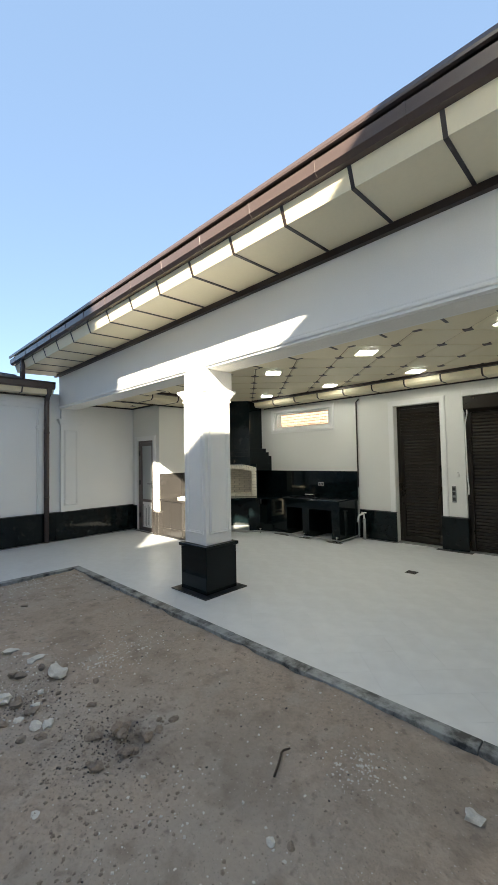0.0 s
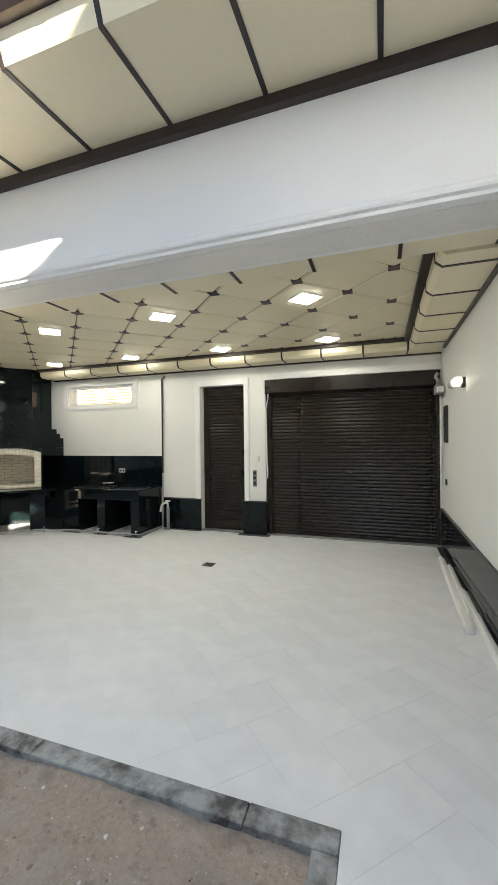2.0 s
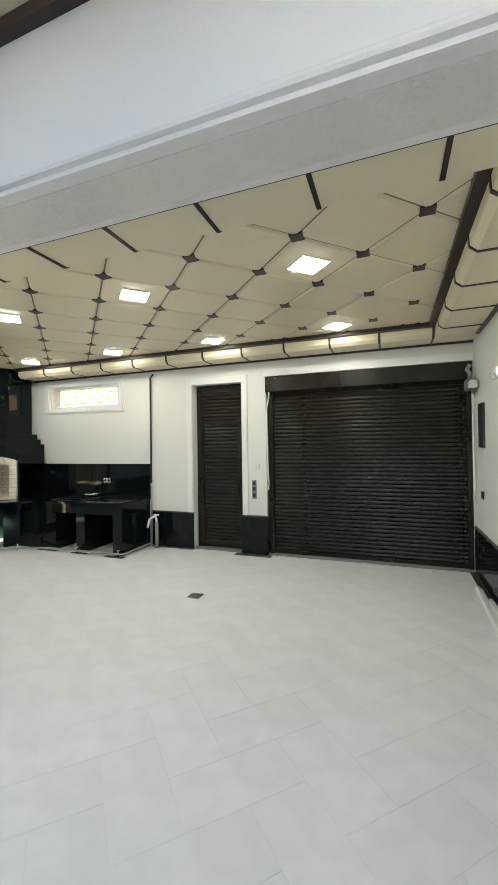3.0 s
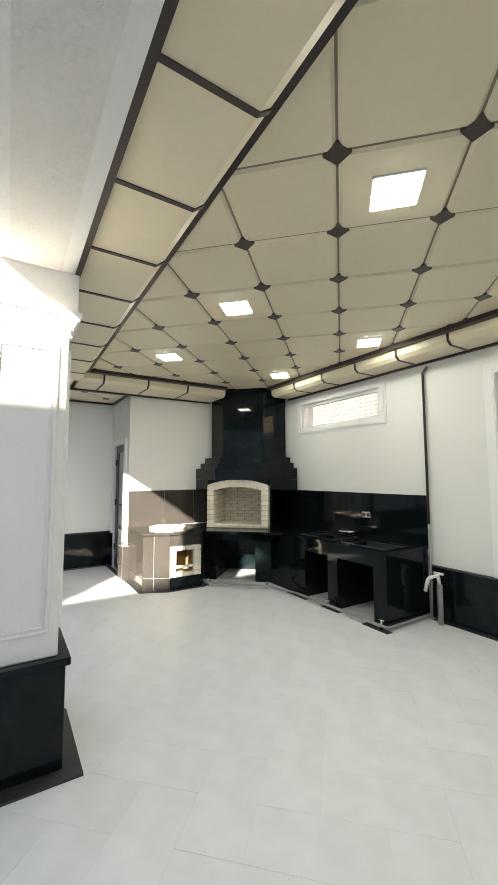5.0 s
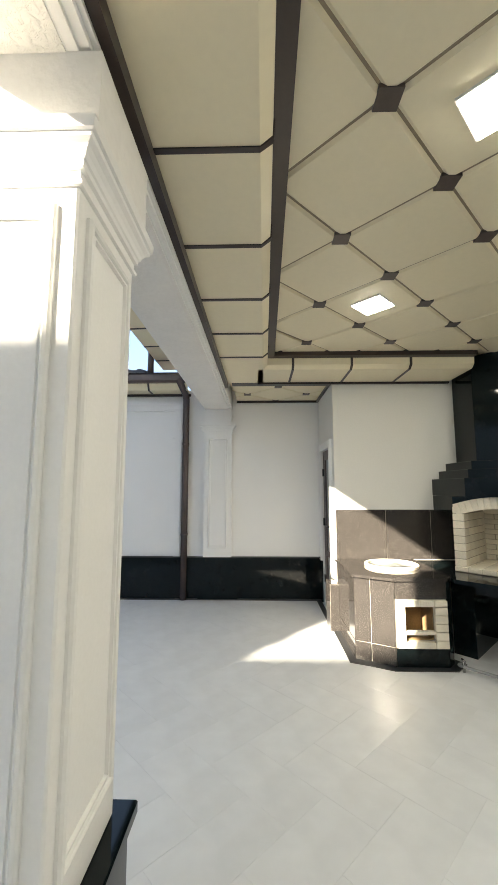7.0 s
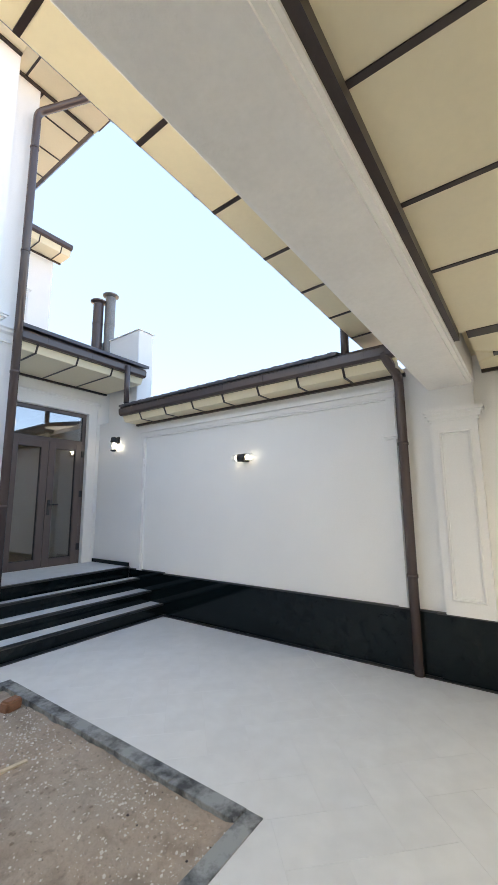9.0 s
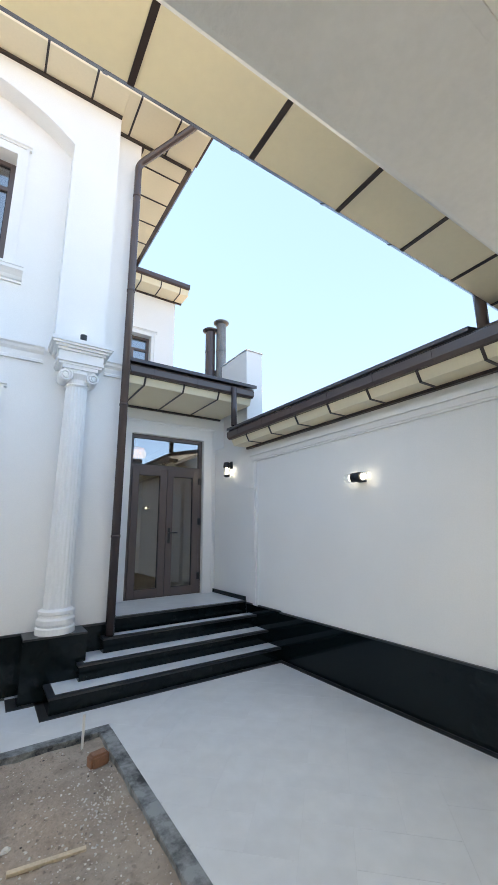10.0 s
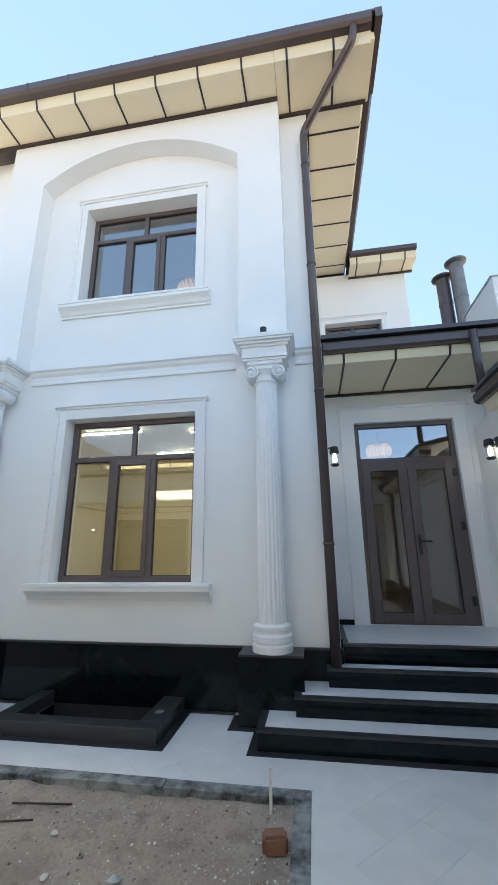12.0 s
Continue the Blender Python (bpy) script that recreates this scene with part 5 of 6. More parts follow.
loose_board(0.27, 4.30, 0.33, 6.35, 0.002, 0.075, "long white moulding strip lying on the tiles by the wall")
loose_board(0.35, 4.62, 0.385, 6.0, 0.006, 0.055, "short white moulding strip lying on the tiles by the wall")
loose_board(0.372, 3.6, 0.378, 4.6, 0.034, 0.06, "white moulding strip stacked on another by the wall")
loose_board(0.37, 3.4, 0.39, 5.2, 0.006, 0.06, "white moulding strip lying against the black skirting")

# ---- store room door ----
sd = thing("store_door", "grey metal door with a frosted pane and a film-wrapped lower panel, closed", "door", at=(-8.16, YA + 0.05, 0))
bm = bmesh.new()
frame_bars(bm, -8.50, -7.83, 0.0, 2.06, YA + 0.02, YA + 0.09, 0.05)
part("door_frame", bevelled(bm, 0.003), M_ALU, sd)
bm = bmesh.new()
frame_bars(bm, -8.448, -7.882, 0.012, 2.008, YA + 0.025, YA + 0.075, 0.07)
box(bm, -8.378, -7.952, YA + 0.03, YA + 0.07, 0.66, 0.72)
leaf = part("door_leaf", bm, M_ALU, sd)
part("pane", one_box(-8.378, -7.952, YA + 0.045, YA + 0.055, 0.72, 1.938), M_FILM, leaf, "frosted grey pane")
part("lower_panel", one_box(-8.378, -7.952, YA + 0.045, YA + 0.055, 0.082, 0.66), M_PLASTIC, leaf, "white protective film")
for k in range(6):
    part("film_mark", one_box(-8.355 + 0.068 * k, -8.335 + 0.068 * k, YA + 0.043, YA + 0.045, 0.11 + 0.03 * (k % 2), 0.60 - 0.04 * (k % 3)), M_GREYPL, leaf)
bm = one_box(-7.945, -7.915, YA + 0.012, YA + 0.025, 0.98, 1.14)
tube(bm, bent([(-7.93, YA + 0.02, 1.08), (-7.93, YA - 0.03, 1.08), (-8.04, YA - 0.03, 1.08)], 0.012), 0.009, 8)
part("door_handle", bm, M_DARKPL, sd)
for z in (0.3, 1.05, 1.72):
    part("hinge", one_box(-8.462, -8.43, YA + 0.0, YA + 0.026, z, z + 0.10), M_DARKPL, sd)
surround = thing("store_door_surround", "white moulded surround of the store room door", "moulding", kind="structure")
for r in ((-8.60, -8.50, 0.57, 2.16), (-7.83, -7.73, 0.52, 2.16), (-8.50, -7.83, 2.06, 2.16)):
    bm = one_box(r[0], r[1], YA - 0.02, YA, r[2], r[3])
    box(bm, r[0] + 0.012, r[1] - 0.012, YA - 0.03, YA - 0.02, r[2], r[3] - 0.012)
    part("board", bm, M_TRIM, surround)
solid("light_switch", bevelled(one_box(-7.71, -7.63, YA - 0.012, YA, 0.84, 0.92), 0.003), M_GREYPL, "small grey light switch beside the door", "switch")

# ---- corner barbecue ----
YC = 6.28                        # front of the counter
C0 = Vector((XA - 0.03, YB - 0.04))
TD, ND = Vector((1, 1)).normalized(), Vector((1, -1)).normalized()


def dg(t, n):
    """A place in the corner: t along the slanted front, n out from the corner."""
    p = C0 + TD * t + ND * n
    return (p.x, p.y)


def slant(bm, t0, t1, n0, n1, z0, z1):
    prism(bm, (dg(t0, n1), dg(t1, n1), dg(t1, n0), dg(t0, n0)), z0, z1)


bbq = thing("barbecue", "corner barbecue in polished black granite with a white brick arch", "barbecue", at=(*dg(0, 0.9), 0))
FC = 0.34                        # half width of the slanted centre face, between two returns square to the walls
for nm, d, z0, z1, lab in (("chimney", 0.66, 1.84, 2.99, "tall black granite chimney breast"), ("tier", 0.75, 1.75, 1.84, ""), ("tier", 0.81, 1.66, 1.75, ""), ("hood", 0.87, 1.476, 1.66, "black granite hood")):
    bm = bmesh.new()
    prism(bm, (dg(-d, d), dg(-FC, 2 * d - FC), dg(FC, 2 * d - FC), dg(d, d), (C0.x, C0.y)), z0, z1)
    part(nm, bevelled(bm, 0.003), M_BLACK, bbq, lab)
for sg in (-1, 1):
    bm = bmesh.new()
    side = [dg(sg * u, v) for u, v in ((0.868, 0.868), (0.487, 1.249), (0.487, 0.60), (0.60, 0.60))]
    prism(bm, side if sg < 0 else side[::-1], 1.31, 1.475)
    part("hood_cheek", bm, M_BLACK, bbq)
# black body beside and above the brick arch
OW, OZ0, OZ1 = 0.375, 0.80, 1.31  # opening: half width, sill, springing
JW = 0.105
NB = 1.37
brick_me = {}


def brick_piece(parent, t0, t1, n0, n1, z0, z1):
    key = (round(t1 - t0, 3), round(n1 - n0, 3), round(z1 - z0, 3))
    if key not in brick_me:
        bm = one_box(-key[0] / 2, key[0] / 2, -key[1] / 2, key[1] / 2, -key[2] / 2, key[2] / 2)
        brick_me[key] = make_mesh("brick", bevelled(bm, 0.003), M_FIREBRICK)
    p = dg(0.5 * (t0 + t1), 0.5 * (n0 + n1))
    return piece("brick", brick_me[key], parent, Matrix.Translation((p[0], p[1], 0.5 * (z0 + z1))) @ Matrix.Rotation(math.pi / 4, 4, "Z"))


arch = part("arch_backing", (lambda bm: (slant(bm, -OW - JW + 0.004, -OW - 0.004, 0.75, NB - 0.006, OZ0, OZ1 + 0.02), slant(bm, OW + 0.004, OW + JW - 0.004, 0.75, NB - 0.006, OZ0, OZ1 + 0.02), slant(bm, -OW - 0.01, OW + 0.01, 0.66, 0.729, OZ0, 1.46), bm)[3])(bmesh.new()), M_MORTAR, bbq)
hh = 0.067
for k in range(7):
    z0 = OZ0 + 0.002 + (hh + 0.006) * k
    if z0 + hh > OZ1 + 0.01:
        break
    for sg in (-1, 1):
        a, b = sorted((sg * OW, sg * (OW + JW)))
        brick_piece(arch, a, b, NB - 0.13, NB, z0, z0 + hh)
        brick_piece(arch, a, b, NB - 0.40, NB - 0.136, z0, z0 + hh)
        brick_piece(arch, a, b, NB - 0.66, NB - 0.406, z0, z0 + hh)
RA = 1.275
ZC = 1.37 - RA
half = math.asin(OW / RA)
for sg in (-1, 1):
    a, b = sorted((sg * OW, sg * (OW + JW)))
    brick_piece(arch, a, b, NB - 0.13, NB - 0.004, OZ1 + 0.004, OZ1 + 0.066)
NV = 17
vous = one_box(-0.0265, 0.0265, -0.065, 0.065, 0.0, 0.112)
me_v = make_mesh("brick", bevelled(vous, 0.003), M_FIREBRICK)
for k in range(NV):
    a = -0.332 + 0.664 * k / (NV - 1)
    p = dg(RA * math.sin(a), NB - 0.066)
    piece("brick", me_v, arch, Matrix.Translation((p[0], p[1], ZC + RA * math.cos(a))) @ Matrix.Rotation(math.pi / 4, 4, "Z") @ Matrix.Rotation(a, 4, "Y"))
for k in range(11):
    z0 = OZ0 + 0.002 + 0.0535 * k
    off = 0.0 if k % 2 else 0.12
    t = -OW - 0.02 - off
    while t < OW + 0.02:
        a, b = max(t, -OW - 0.02), min(t + 0.235, OW + 0.02)
        if b - a > 0.03:
            brick_piece(arch, a, b - 0.005, 0.70, 0.735, z0, z0 + 0.049)
        t += 0.240
bm = bmesh.new()
pts = []
n = 12
for k in range(n + 1):
    a = -half + 2 * half * k / n
    pts.append((RA * math.sin(a), ZC + RA * math.cos(a)))
for (ta, za), (tb, zb) in zip(pts, pts[1:]):
    v = [bm.verts.new((*dg(t, q), z)) for q in (0.70, NB - 0.12) for t, z in ((ta, za + 0.01), (tb, zb + 0.01), (tb, 1.46), (ta, 1.46))]
    for f in ((0, 1, 2, 3), (4, 7, 6, 5), (0, 4, 5, 1), (3, 2, 6, 7)):
        bm.faces.new([v[i] for i in f])
part("vault", bm, M_MORTAR, bbq)
bm = bmesh.new()
slant(bm, -OW - JW, OW + JW, 0.80, NB - 0.02, 1.388, 1.4755)
part("lintel", bm, M_BLACK, bbq)
for sg in (-1, 1):
    bm = bmesh.new()
    a, b = sorted((sg * (OW + JW + 0.002), sg * (OW + JW + 0.03)))
    slant(bm, a, b, 0.60, NB - 0.13, 0.752, 1.308)
    part("side_panel", bm, M_BLACK, bbq)
sill = part("sill", (lambda bm: (slant(bm, -OW - JW, OW + JW, 0.70, NB + 0.012, OZ0 - 0.049, OZ0 - 0.003), bm)[1])(bmesh.new()), M_MORTAR, bbq)
for k in range(8):
    t0 = -OW - JW + 0.12 * k
    brick_piece(sill, t0 + 0.002, t0 + 0.118, NB - 0.24, NB + 0.02, OZ0 - 0.042, OZ0)
    brick_piece(sill, t0 + 0.002, t0 + 0.118, NB - 0.64, NB - 0.244, OZ0 - 0.042, OZ0)
# worktop corner and legs under the arch
bm = bmesh.new()
prism(bm, ((XA, 5.40), (-6.64, 5.46), (-5.90, 6.26), (-5.90, YB - 0.02), (XA, YB - 0.02)), 0.715, 0.75)
part("worktop", bm, M_BLACK, bbq, "black granite worktop")
bm = bmesh.new()
slant(bm, -0.50, 0.56, 1.40, 1.46, 0.58, 0.715)
part("apron", bm, M_BLACK, bbq)
for t0, t1 in ((-0.50, -0.30), (0.30, 0.56)):
    bm = bmesh.new()
    slant(bm, t0, t1, 0.75, 1.461, 0.0, 0.58)
    part("leg", bm, M_BLACK, bbq)
bm = bmesh.new()
slant(bm, -0.38, 0.46, 0.72, 0.75, 0.0, 0.60)
part("rear_panel", bm, M_BLACK, bbq)
part("rear_panel", one_box(-6.75, -5.60, YB - 0.05, YB - 0.021, 0.003, 0.712), M_BLACK, bbq)
part("end_panel", one_box(-6.19, -5.601, YC + 0.004, YC + 0.034, 0.004, 0.584), M_BLACK, bbq)
border(((-5.72, -5.35, 6.20, 6.26), (-5.06, -4.78, 6.20, 6.26), (-4.42, -4.10, 6.18, 6.26)))

# backsplash round the barbecue
splash = thing("backsplash", "polished black granite backsplash slabs above the worktop", "backsplash", kind="structure")
part("slab", one_box(XA + 0.021, -5.50, YB - 0.02, YB, 0.75, 1.31), M_BLACK, splash)
part("slab", one_box(XA, XA + 0.02, 6.123, YB, 0.75, 1.309), M_BLACK, splash)
part("slab", one_box(-5.497, -4.16, YB - 0.02, YB, 0.75, 1.31), M_BLACK, splash)
speck = thing("stove_backsplash", "speckled dark granite wall tiles with pale joints behind the stove", "backsplash", kind="structure")
part("grout_bed", one_box(XA, XA + 0.012, YA + 0.001, 6.12, 0.0, 1.315), M_GROUT, speck)
for y0, y1 in ((YA + 0.004, 5.17), (5.176, 5.68), (5.686, 6.12)):
    part("tile", one_box(XA + 0.012, XA + 0.02, y0, y1, 0.76, 1.31), M_SPECK, speck)

# ---- cauldron stove ----
stove = thing("stove", "corner stove clad in speckled dark granite with pale brick", "stove", at=(-7.1, 5.0, 0))
OUT = ((XA + 0.012, YA), (-6.80, YA), (-6.735, 4.73), (-6.63, 4.92), (-6.63, 5.38), (-6.72, 5.46), (XA + 0.012, 5.46))
ins = [(-6.812, YA + 0.012), (-6.745, 4.735), (-6.642, 4.925), (-6.642, 5.375), (-6.73, 5.45), (XA + 0.012, 5.45), (XA + 0.012, YA + 0.012)]
bm = bmesh.new()
NOTCH = [(-6.642, 5.0), (-6.93, 5.0), (-6.93, 5.26), (-6.642, 5.26)]
prism(bm, ins, 0.0, 0.225)
prism(bm, ins[:3] + NOTCH + ins[3:], 0.225, 0.52)
prism(bm, ins, 0.52, 0.735)
part("body", bm, M_GROUT, stove)


def face_tile(p, q, z0, z1, material, th=0.012, name="tile"):
    p, q = Vector(p), Vector(q)
    d = (q - p).normalized()
    nrm = Vector((d.y, -d.x))
    p, q = p + d * 0.004, q - d * 0.004
    a, b = p - nrm * th, q - nrm * th
    bm = bmesh.new()
    prism(bm, (p, q, b, a), z0, z1)
    return part(name, bm, material, stove)


for p, q in (((-7.20, YA), (-6.80, YA)), ((XA + 0.02, YA), (-7.20, YA)), ((-6.80, YA), (-6.735, 4.73)), ((-6.735, 4.73), (-6.63, 4.92))):
    face_tile(p, q, 0.004, 0.16, M_SPECK)
    face_tile(p, q, 0.168, 0.73, M_SPECK)
face_tile((-6.63, 4.92), (-6.63, 5.38), 0.004, 0.16, M_BLACK)
face_tile((-6.63, 4.92), (-6.63, 5.38), 0.58, 0.73, M_SPECK)
face_tile((-6.63, 5.38), (-6.72, 5.46), 0.004, 0.73, M_BLACK)
fire = part("fire_hole", boxes((-6.928, -6.90, 5.002, 5.258, 0.227, 0.518), (-6.90, -6.645, 5.002, 5.012, 0.227, 0.518), (-6.90, -6.645, 5.248, 5.258, 0.227, 0.518), (-6.90, -6.645, 5.012, 5.248, 0.508, 0.518), (-6.70, -6.641, 5.005, 5.255, 0.228, 0.24)), mat("warm_clay", (0.27, 0.18, 0.09), 0.9, var=0.2), stove, "ochre clay fire hole")
for y0, y1, z0, z1 in ((4.93, 5.0, 0.17, 0.37), (4.93, 5.0, 0.375, 0.572), (5.004, 5.13, 0.52, 0.572), (5.134, 5.256, 0.52, 0.572), (5.004, 5.256, 0.17, 0.225), (5.004, 5.256, 0.285, 0.315), (5.26, 5.37, 0.17, 0.235), (5.26, 5.37, 0.24, 0.305), (5.26, 5.37, 0.31, 0.375), (5.26, 5.37, 0.38, 0.445), (5.26, 5.37, 0.45, 0.515), (5.26, 5.37, 0.52, 0.572)):
    part("brick", bevelled(one_box(-6.641, -6.60, y0, y1, z0, z1), 0.003), M_FIREBRICK, fire)
bm = bmesh.new()
prism(bm, [(x + (0.02 if x > -7 else 0), y - (0.02 if y < 5 else -0.0)) for x, y in OUT], 0.735, 0.76)
part("top", bm, M_SPECK, stove, "speckled granite top")
bm = bmesh.new()
for r0, r1, z0, z1 in ((0.235, 0.265, 0.76, 0.79),):
    seg = 40
    ring = [[bm.verts.new((-7.17 + r * 0.95 * math.cos(2 * math.pi * i / seg), 5.08 + r * math.sin(2 * math.pi * i / seg), z)) for i in range(seg)] for r, z in ((r0, z0), (r1, z0), (r1 + 0.004, z1 - 0.006), (r1 - 0.004, z1), (r0 + 0.004, z1), (r0, z1 - 0.006))]
    for a, b in zip(ring, ring[1:] + ring[:1]):
        for i in range(seg):
            bm.faces.new((a[i], a[(i + 1) % seg], b[(i + 1) % seg], b[i]))
part("cauldron_ring", bm, M_FIREBRICK, stove, "pale clay rim for a cauldron")
bm = bmesh.new()
lathe(bm, ((0.22, 0.762), (0.235, 0.766)), -7.17, 5.08, 32)
part("cover", bm, M_KERB, stove)
bm = bmesh.new()
prism(bm, ((XA - 0.13, YA - 0.07), (-6.72, YA - 0.07), (-6.66, 4.68), (-6.56, 4.88), (-6.56, 5.42), (-6.70, 5.56), (-6.8, 5.5), (-6.8, 4.7), (XA - 0.13, YA - 0.002)), 0.0, 0.006)
part("floor_border", bm, M_BLACKDULL, stove)
ob = thing("door_corner_cladding", "speckled dark granite skirting block at the wall corner", "skirting", kind="structure")
part("block", one_box(-7.72, XA + 0.11, YA - 0.10, YA - 0.001, 0.0, 0.495), M_GROUT, ob)
for r in ((-7.724, -7.60, YA - 0.104, YA - 0.099, 0.004, 0.49), (-7.593, XA + 0.11, YA - 0.104, YA - 0.099, 0.004, 0.49), (XA + 0.109, XA + 0.114, YA - 0.098, YA - 0.001, 0.004, 0.49), (-7.724, XA + 0.114, YA - 0.104, YA - 0.001, 0.495, 0.505)):
    part("tile", one_box(*r), M_SPECK, ob)

# ---- black kitchen counter ----
counter = thing("counter", "long polished black granite counter with open bays below", "counter", at=(-5.1, 6.6, 0))
bm = wall_with_holes(-5.898, -4.16, YC - 0.02, YB - 0.02, 0.725, 0.755, [(-5.62, -5.02, 6.40, 6.80), (-4.88, -4.30, 6.40, 6.80)])
for v in bm.verts:
    v.co = (v.co.x, v.co.z, v.co.y)
part("worktop", bm, M_BLACK, counter, "polished black granite worktop")
part("apron", one_box(-5.95, -4.165, YC, YC + 0.03, 0.585, 0.725), M_BLACK, counter)
for a, b in ((-5.60, -5.43), (-5.02, -4.86), (-4.34, -4.17)):
    part("leg", one_box(a, b, YC + 0.001, YB - 0.02, 0.005, 0.725), M_BLACK, counter)
part("rear_panel", one_box(-5.43, -4.34, YB - 0.06, YB - 0.021, 0.005, 0.72), M_BLACK, counter)
for a, b in ((-5.62, -5.02), (-4.88, -4.30)):
    ob = thing("sink", "dark steel sink set into the black counter", "sink", "sinks in the counter", (0.5 * (a + b), 6.6, 0.60))
    bm = boxes((a, b, 6.40, 6.80, 0.592, 0.60), (a, a + 0.01, 6.40, 6.80, 0.60, 0.74), (b - 0.01, b, 6.40, 6.80, 0.60, 0.74), (a + 0.01, b - 0.01, 6.40, 6.41, 0.60, 0.74), (a + 0.01, b - 0.01, 6.79, 6.80, 0.60, 0.74))
    part("basin", bm, M_BLACKDULL, ob)
    bm = bmesh.new()
    frame_bars_top = ((a - 0.015, b + 0.015, 6.385, 6.40), (a - 0.015, b + 0.015, 6.80, 6.815), (a - 0.015, a, 6.40, 6.80), (b, b + 0.015, 6.40, 6.80))
    for q in frame_bars_top:
        box(bm, *q, 0.7555, 0.760)
    part("rim", bm, M_CHROME if a > -5 else M_BLACKDULL, ob)
    bm = bmesh.new()
    tube(bm, [(0.5 * (a + b), 6.60, 0.60), (0.5 * (a + b), 6.60, 0.606)], 0.03, 14)
    part("waste", bm, M_CHROME, ob)
ob = thing("gas_burner", "small round steel burner on the black counter", "burner", at=(-5.22, 6.84, 0.755))
bm = bmesh.new()
lathe(bm, ((0.13, 0.80), (0.14, 0.81), (0.135, 0.825), (0.11, 0.825)), -5.22, 6.85, 24)
part("tray", bm, M_CHROME, ob)
bm = bmesh.new()
for k in range(3):
    a = 2.1 * k
    tube(bm, [(-5.22 + 0.1 * math.cos(a), 6.85 + 0.1 * math.sin(a), 0.755), (-5.22 + 0.1 * math.cos(a), 6.85 + 0.1 * math.sin(a), 0.802)], 0.008, 8)
part("feet", bm, M_DARKPL, ob)
ob = thing("wall_socket", "steel double socket on the black backsplash", "socket", at=(-5.02, YB - 0.02, 1.03))
part("plate", bevelled(one_box(-5.09, -4.95, YB - 0.03, YB - 0.02, 0.99, 1.07), 0.003), M_CHROME, ob)
for x in (-5.055, -4.985):
    bm = bmesh.new()
    tube(bm, [(x, YB - 0.032, 1.03), (x, YB - 0.029, 1.03)], 0.022, 14)
    part("outlet", bm, M_DARKPL, ob)

# pipes
gas = thing("gas_pipe", "thin grey gas pipe along the floor and up the wall", "pipe", at=(-5.3, 6.22, 0.04))
bm = bmesh.new()
tube(bm, bent([(-6.62, 5.50, 0.045), (-6.60, 5.42, 0.045), (-5.98, 6.06, 0.045), (-5.5, 6.20, 0.045), (-4.12, 6.22, 0.045), (-4.13, 6.95, 0.045), (-4.13, 6.965, 0.30), (-4.13, 6.965, 1.0)], 0.04), 0.013, 10)
part("run", bm, M_GREYPIPE, gas, "grey painted pipe")
bm = bmesh.new()
tube(bm, [(-4.13, 6.965, 1.0), (-4.13, 6.965, 2.70), (-4.07, 6.965, 2.755)], 0.014, 10)
part("riser", bm, M_BROWN, gas, "dark riser")
for x, y in ((-6.56, 5.46), (-5.98, 6.06), (-4.95, 6.215), (-4.2, 6.22)):
    bm = bmesh.new()
    tube(bm, [(x, y, 0.001), (x, y, 0.10)], 0.012, 8)
    tube(bm, [(x - 0.03, y, 0.098), (x + 0.03, y, 0.098)], 0.008, 8)
    part("valve", bm, M_CHROME, gas)
tap = thing("standpipe_tap", "white garden tap on a grey standpipe by the wall", "tap", at=(-3.97, 6.86, 0))
bm = bmesh.new()
tube(bm, [(-3.97, 6.86, 0.0), (-3.97, 6.86, 0.40)], 0.028, 12)
part("standpipe", bm, M_GREYPIPE, tap)
bm = bmesh.new()
tube(bm, bent([(-3.97, 6.86, 0.38), (-3.97, 6.84, 0.50), (-4.02, 6.74, 0.47), (-4.04, 6.72, 0.34)], 0.03), 0.018, 10)
part("spout", bm, M_PLASTIC, tap)
bm = bmesh.new()
tube(bm, [(-4.02, 6.85, 0.515), (-3.92, 6.85, 0.515)], 0.012, 8)
tube(bm, [(-3.97, 6.85, 0.47), (-3.97, 6.85, 0.515)], 0.010, 8)
part("lever", bm, M_PLASTIC, tap)


# ---- rubble on the bare bed ----
def rock_mesh(name, r, seed, material, flat=0.6):
    rnd = random.Random(seed)
    bm = bmesh.new()
    bmesh.ops.create_icosphere(bm, subdivisions=2, radius=r)
    off = Vector((rnd.random() * 50, rnd.random() * 50, 0))
    sx, sy = rnd.uniform(0.8, 1.4), rnd.uniform(0.7, 1.1)
    for v in bm.verts:
        k = 1 + 0.5 * noise.noise(v.co / r * 0.9 + off) + 0.45 * noise.noise(v.co / r * 2.1 + off)
        v.co = Vector((v.co.x * sx * k, v.co.y * sy * k, v.co.z * flat * k))
    zmin = min(v.co.z for v in bm.verts)
    for v in bm.verts:
        v.co.z -= zmin * 0.7
    return make_mesh(name, bm, material)


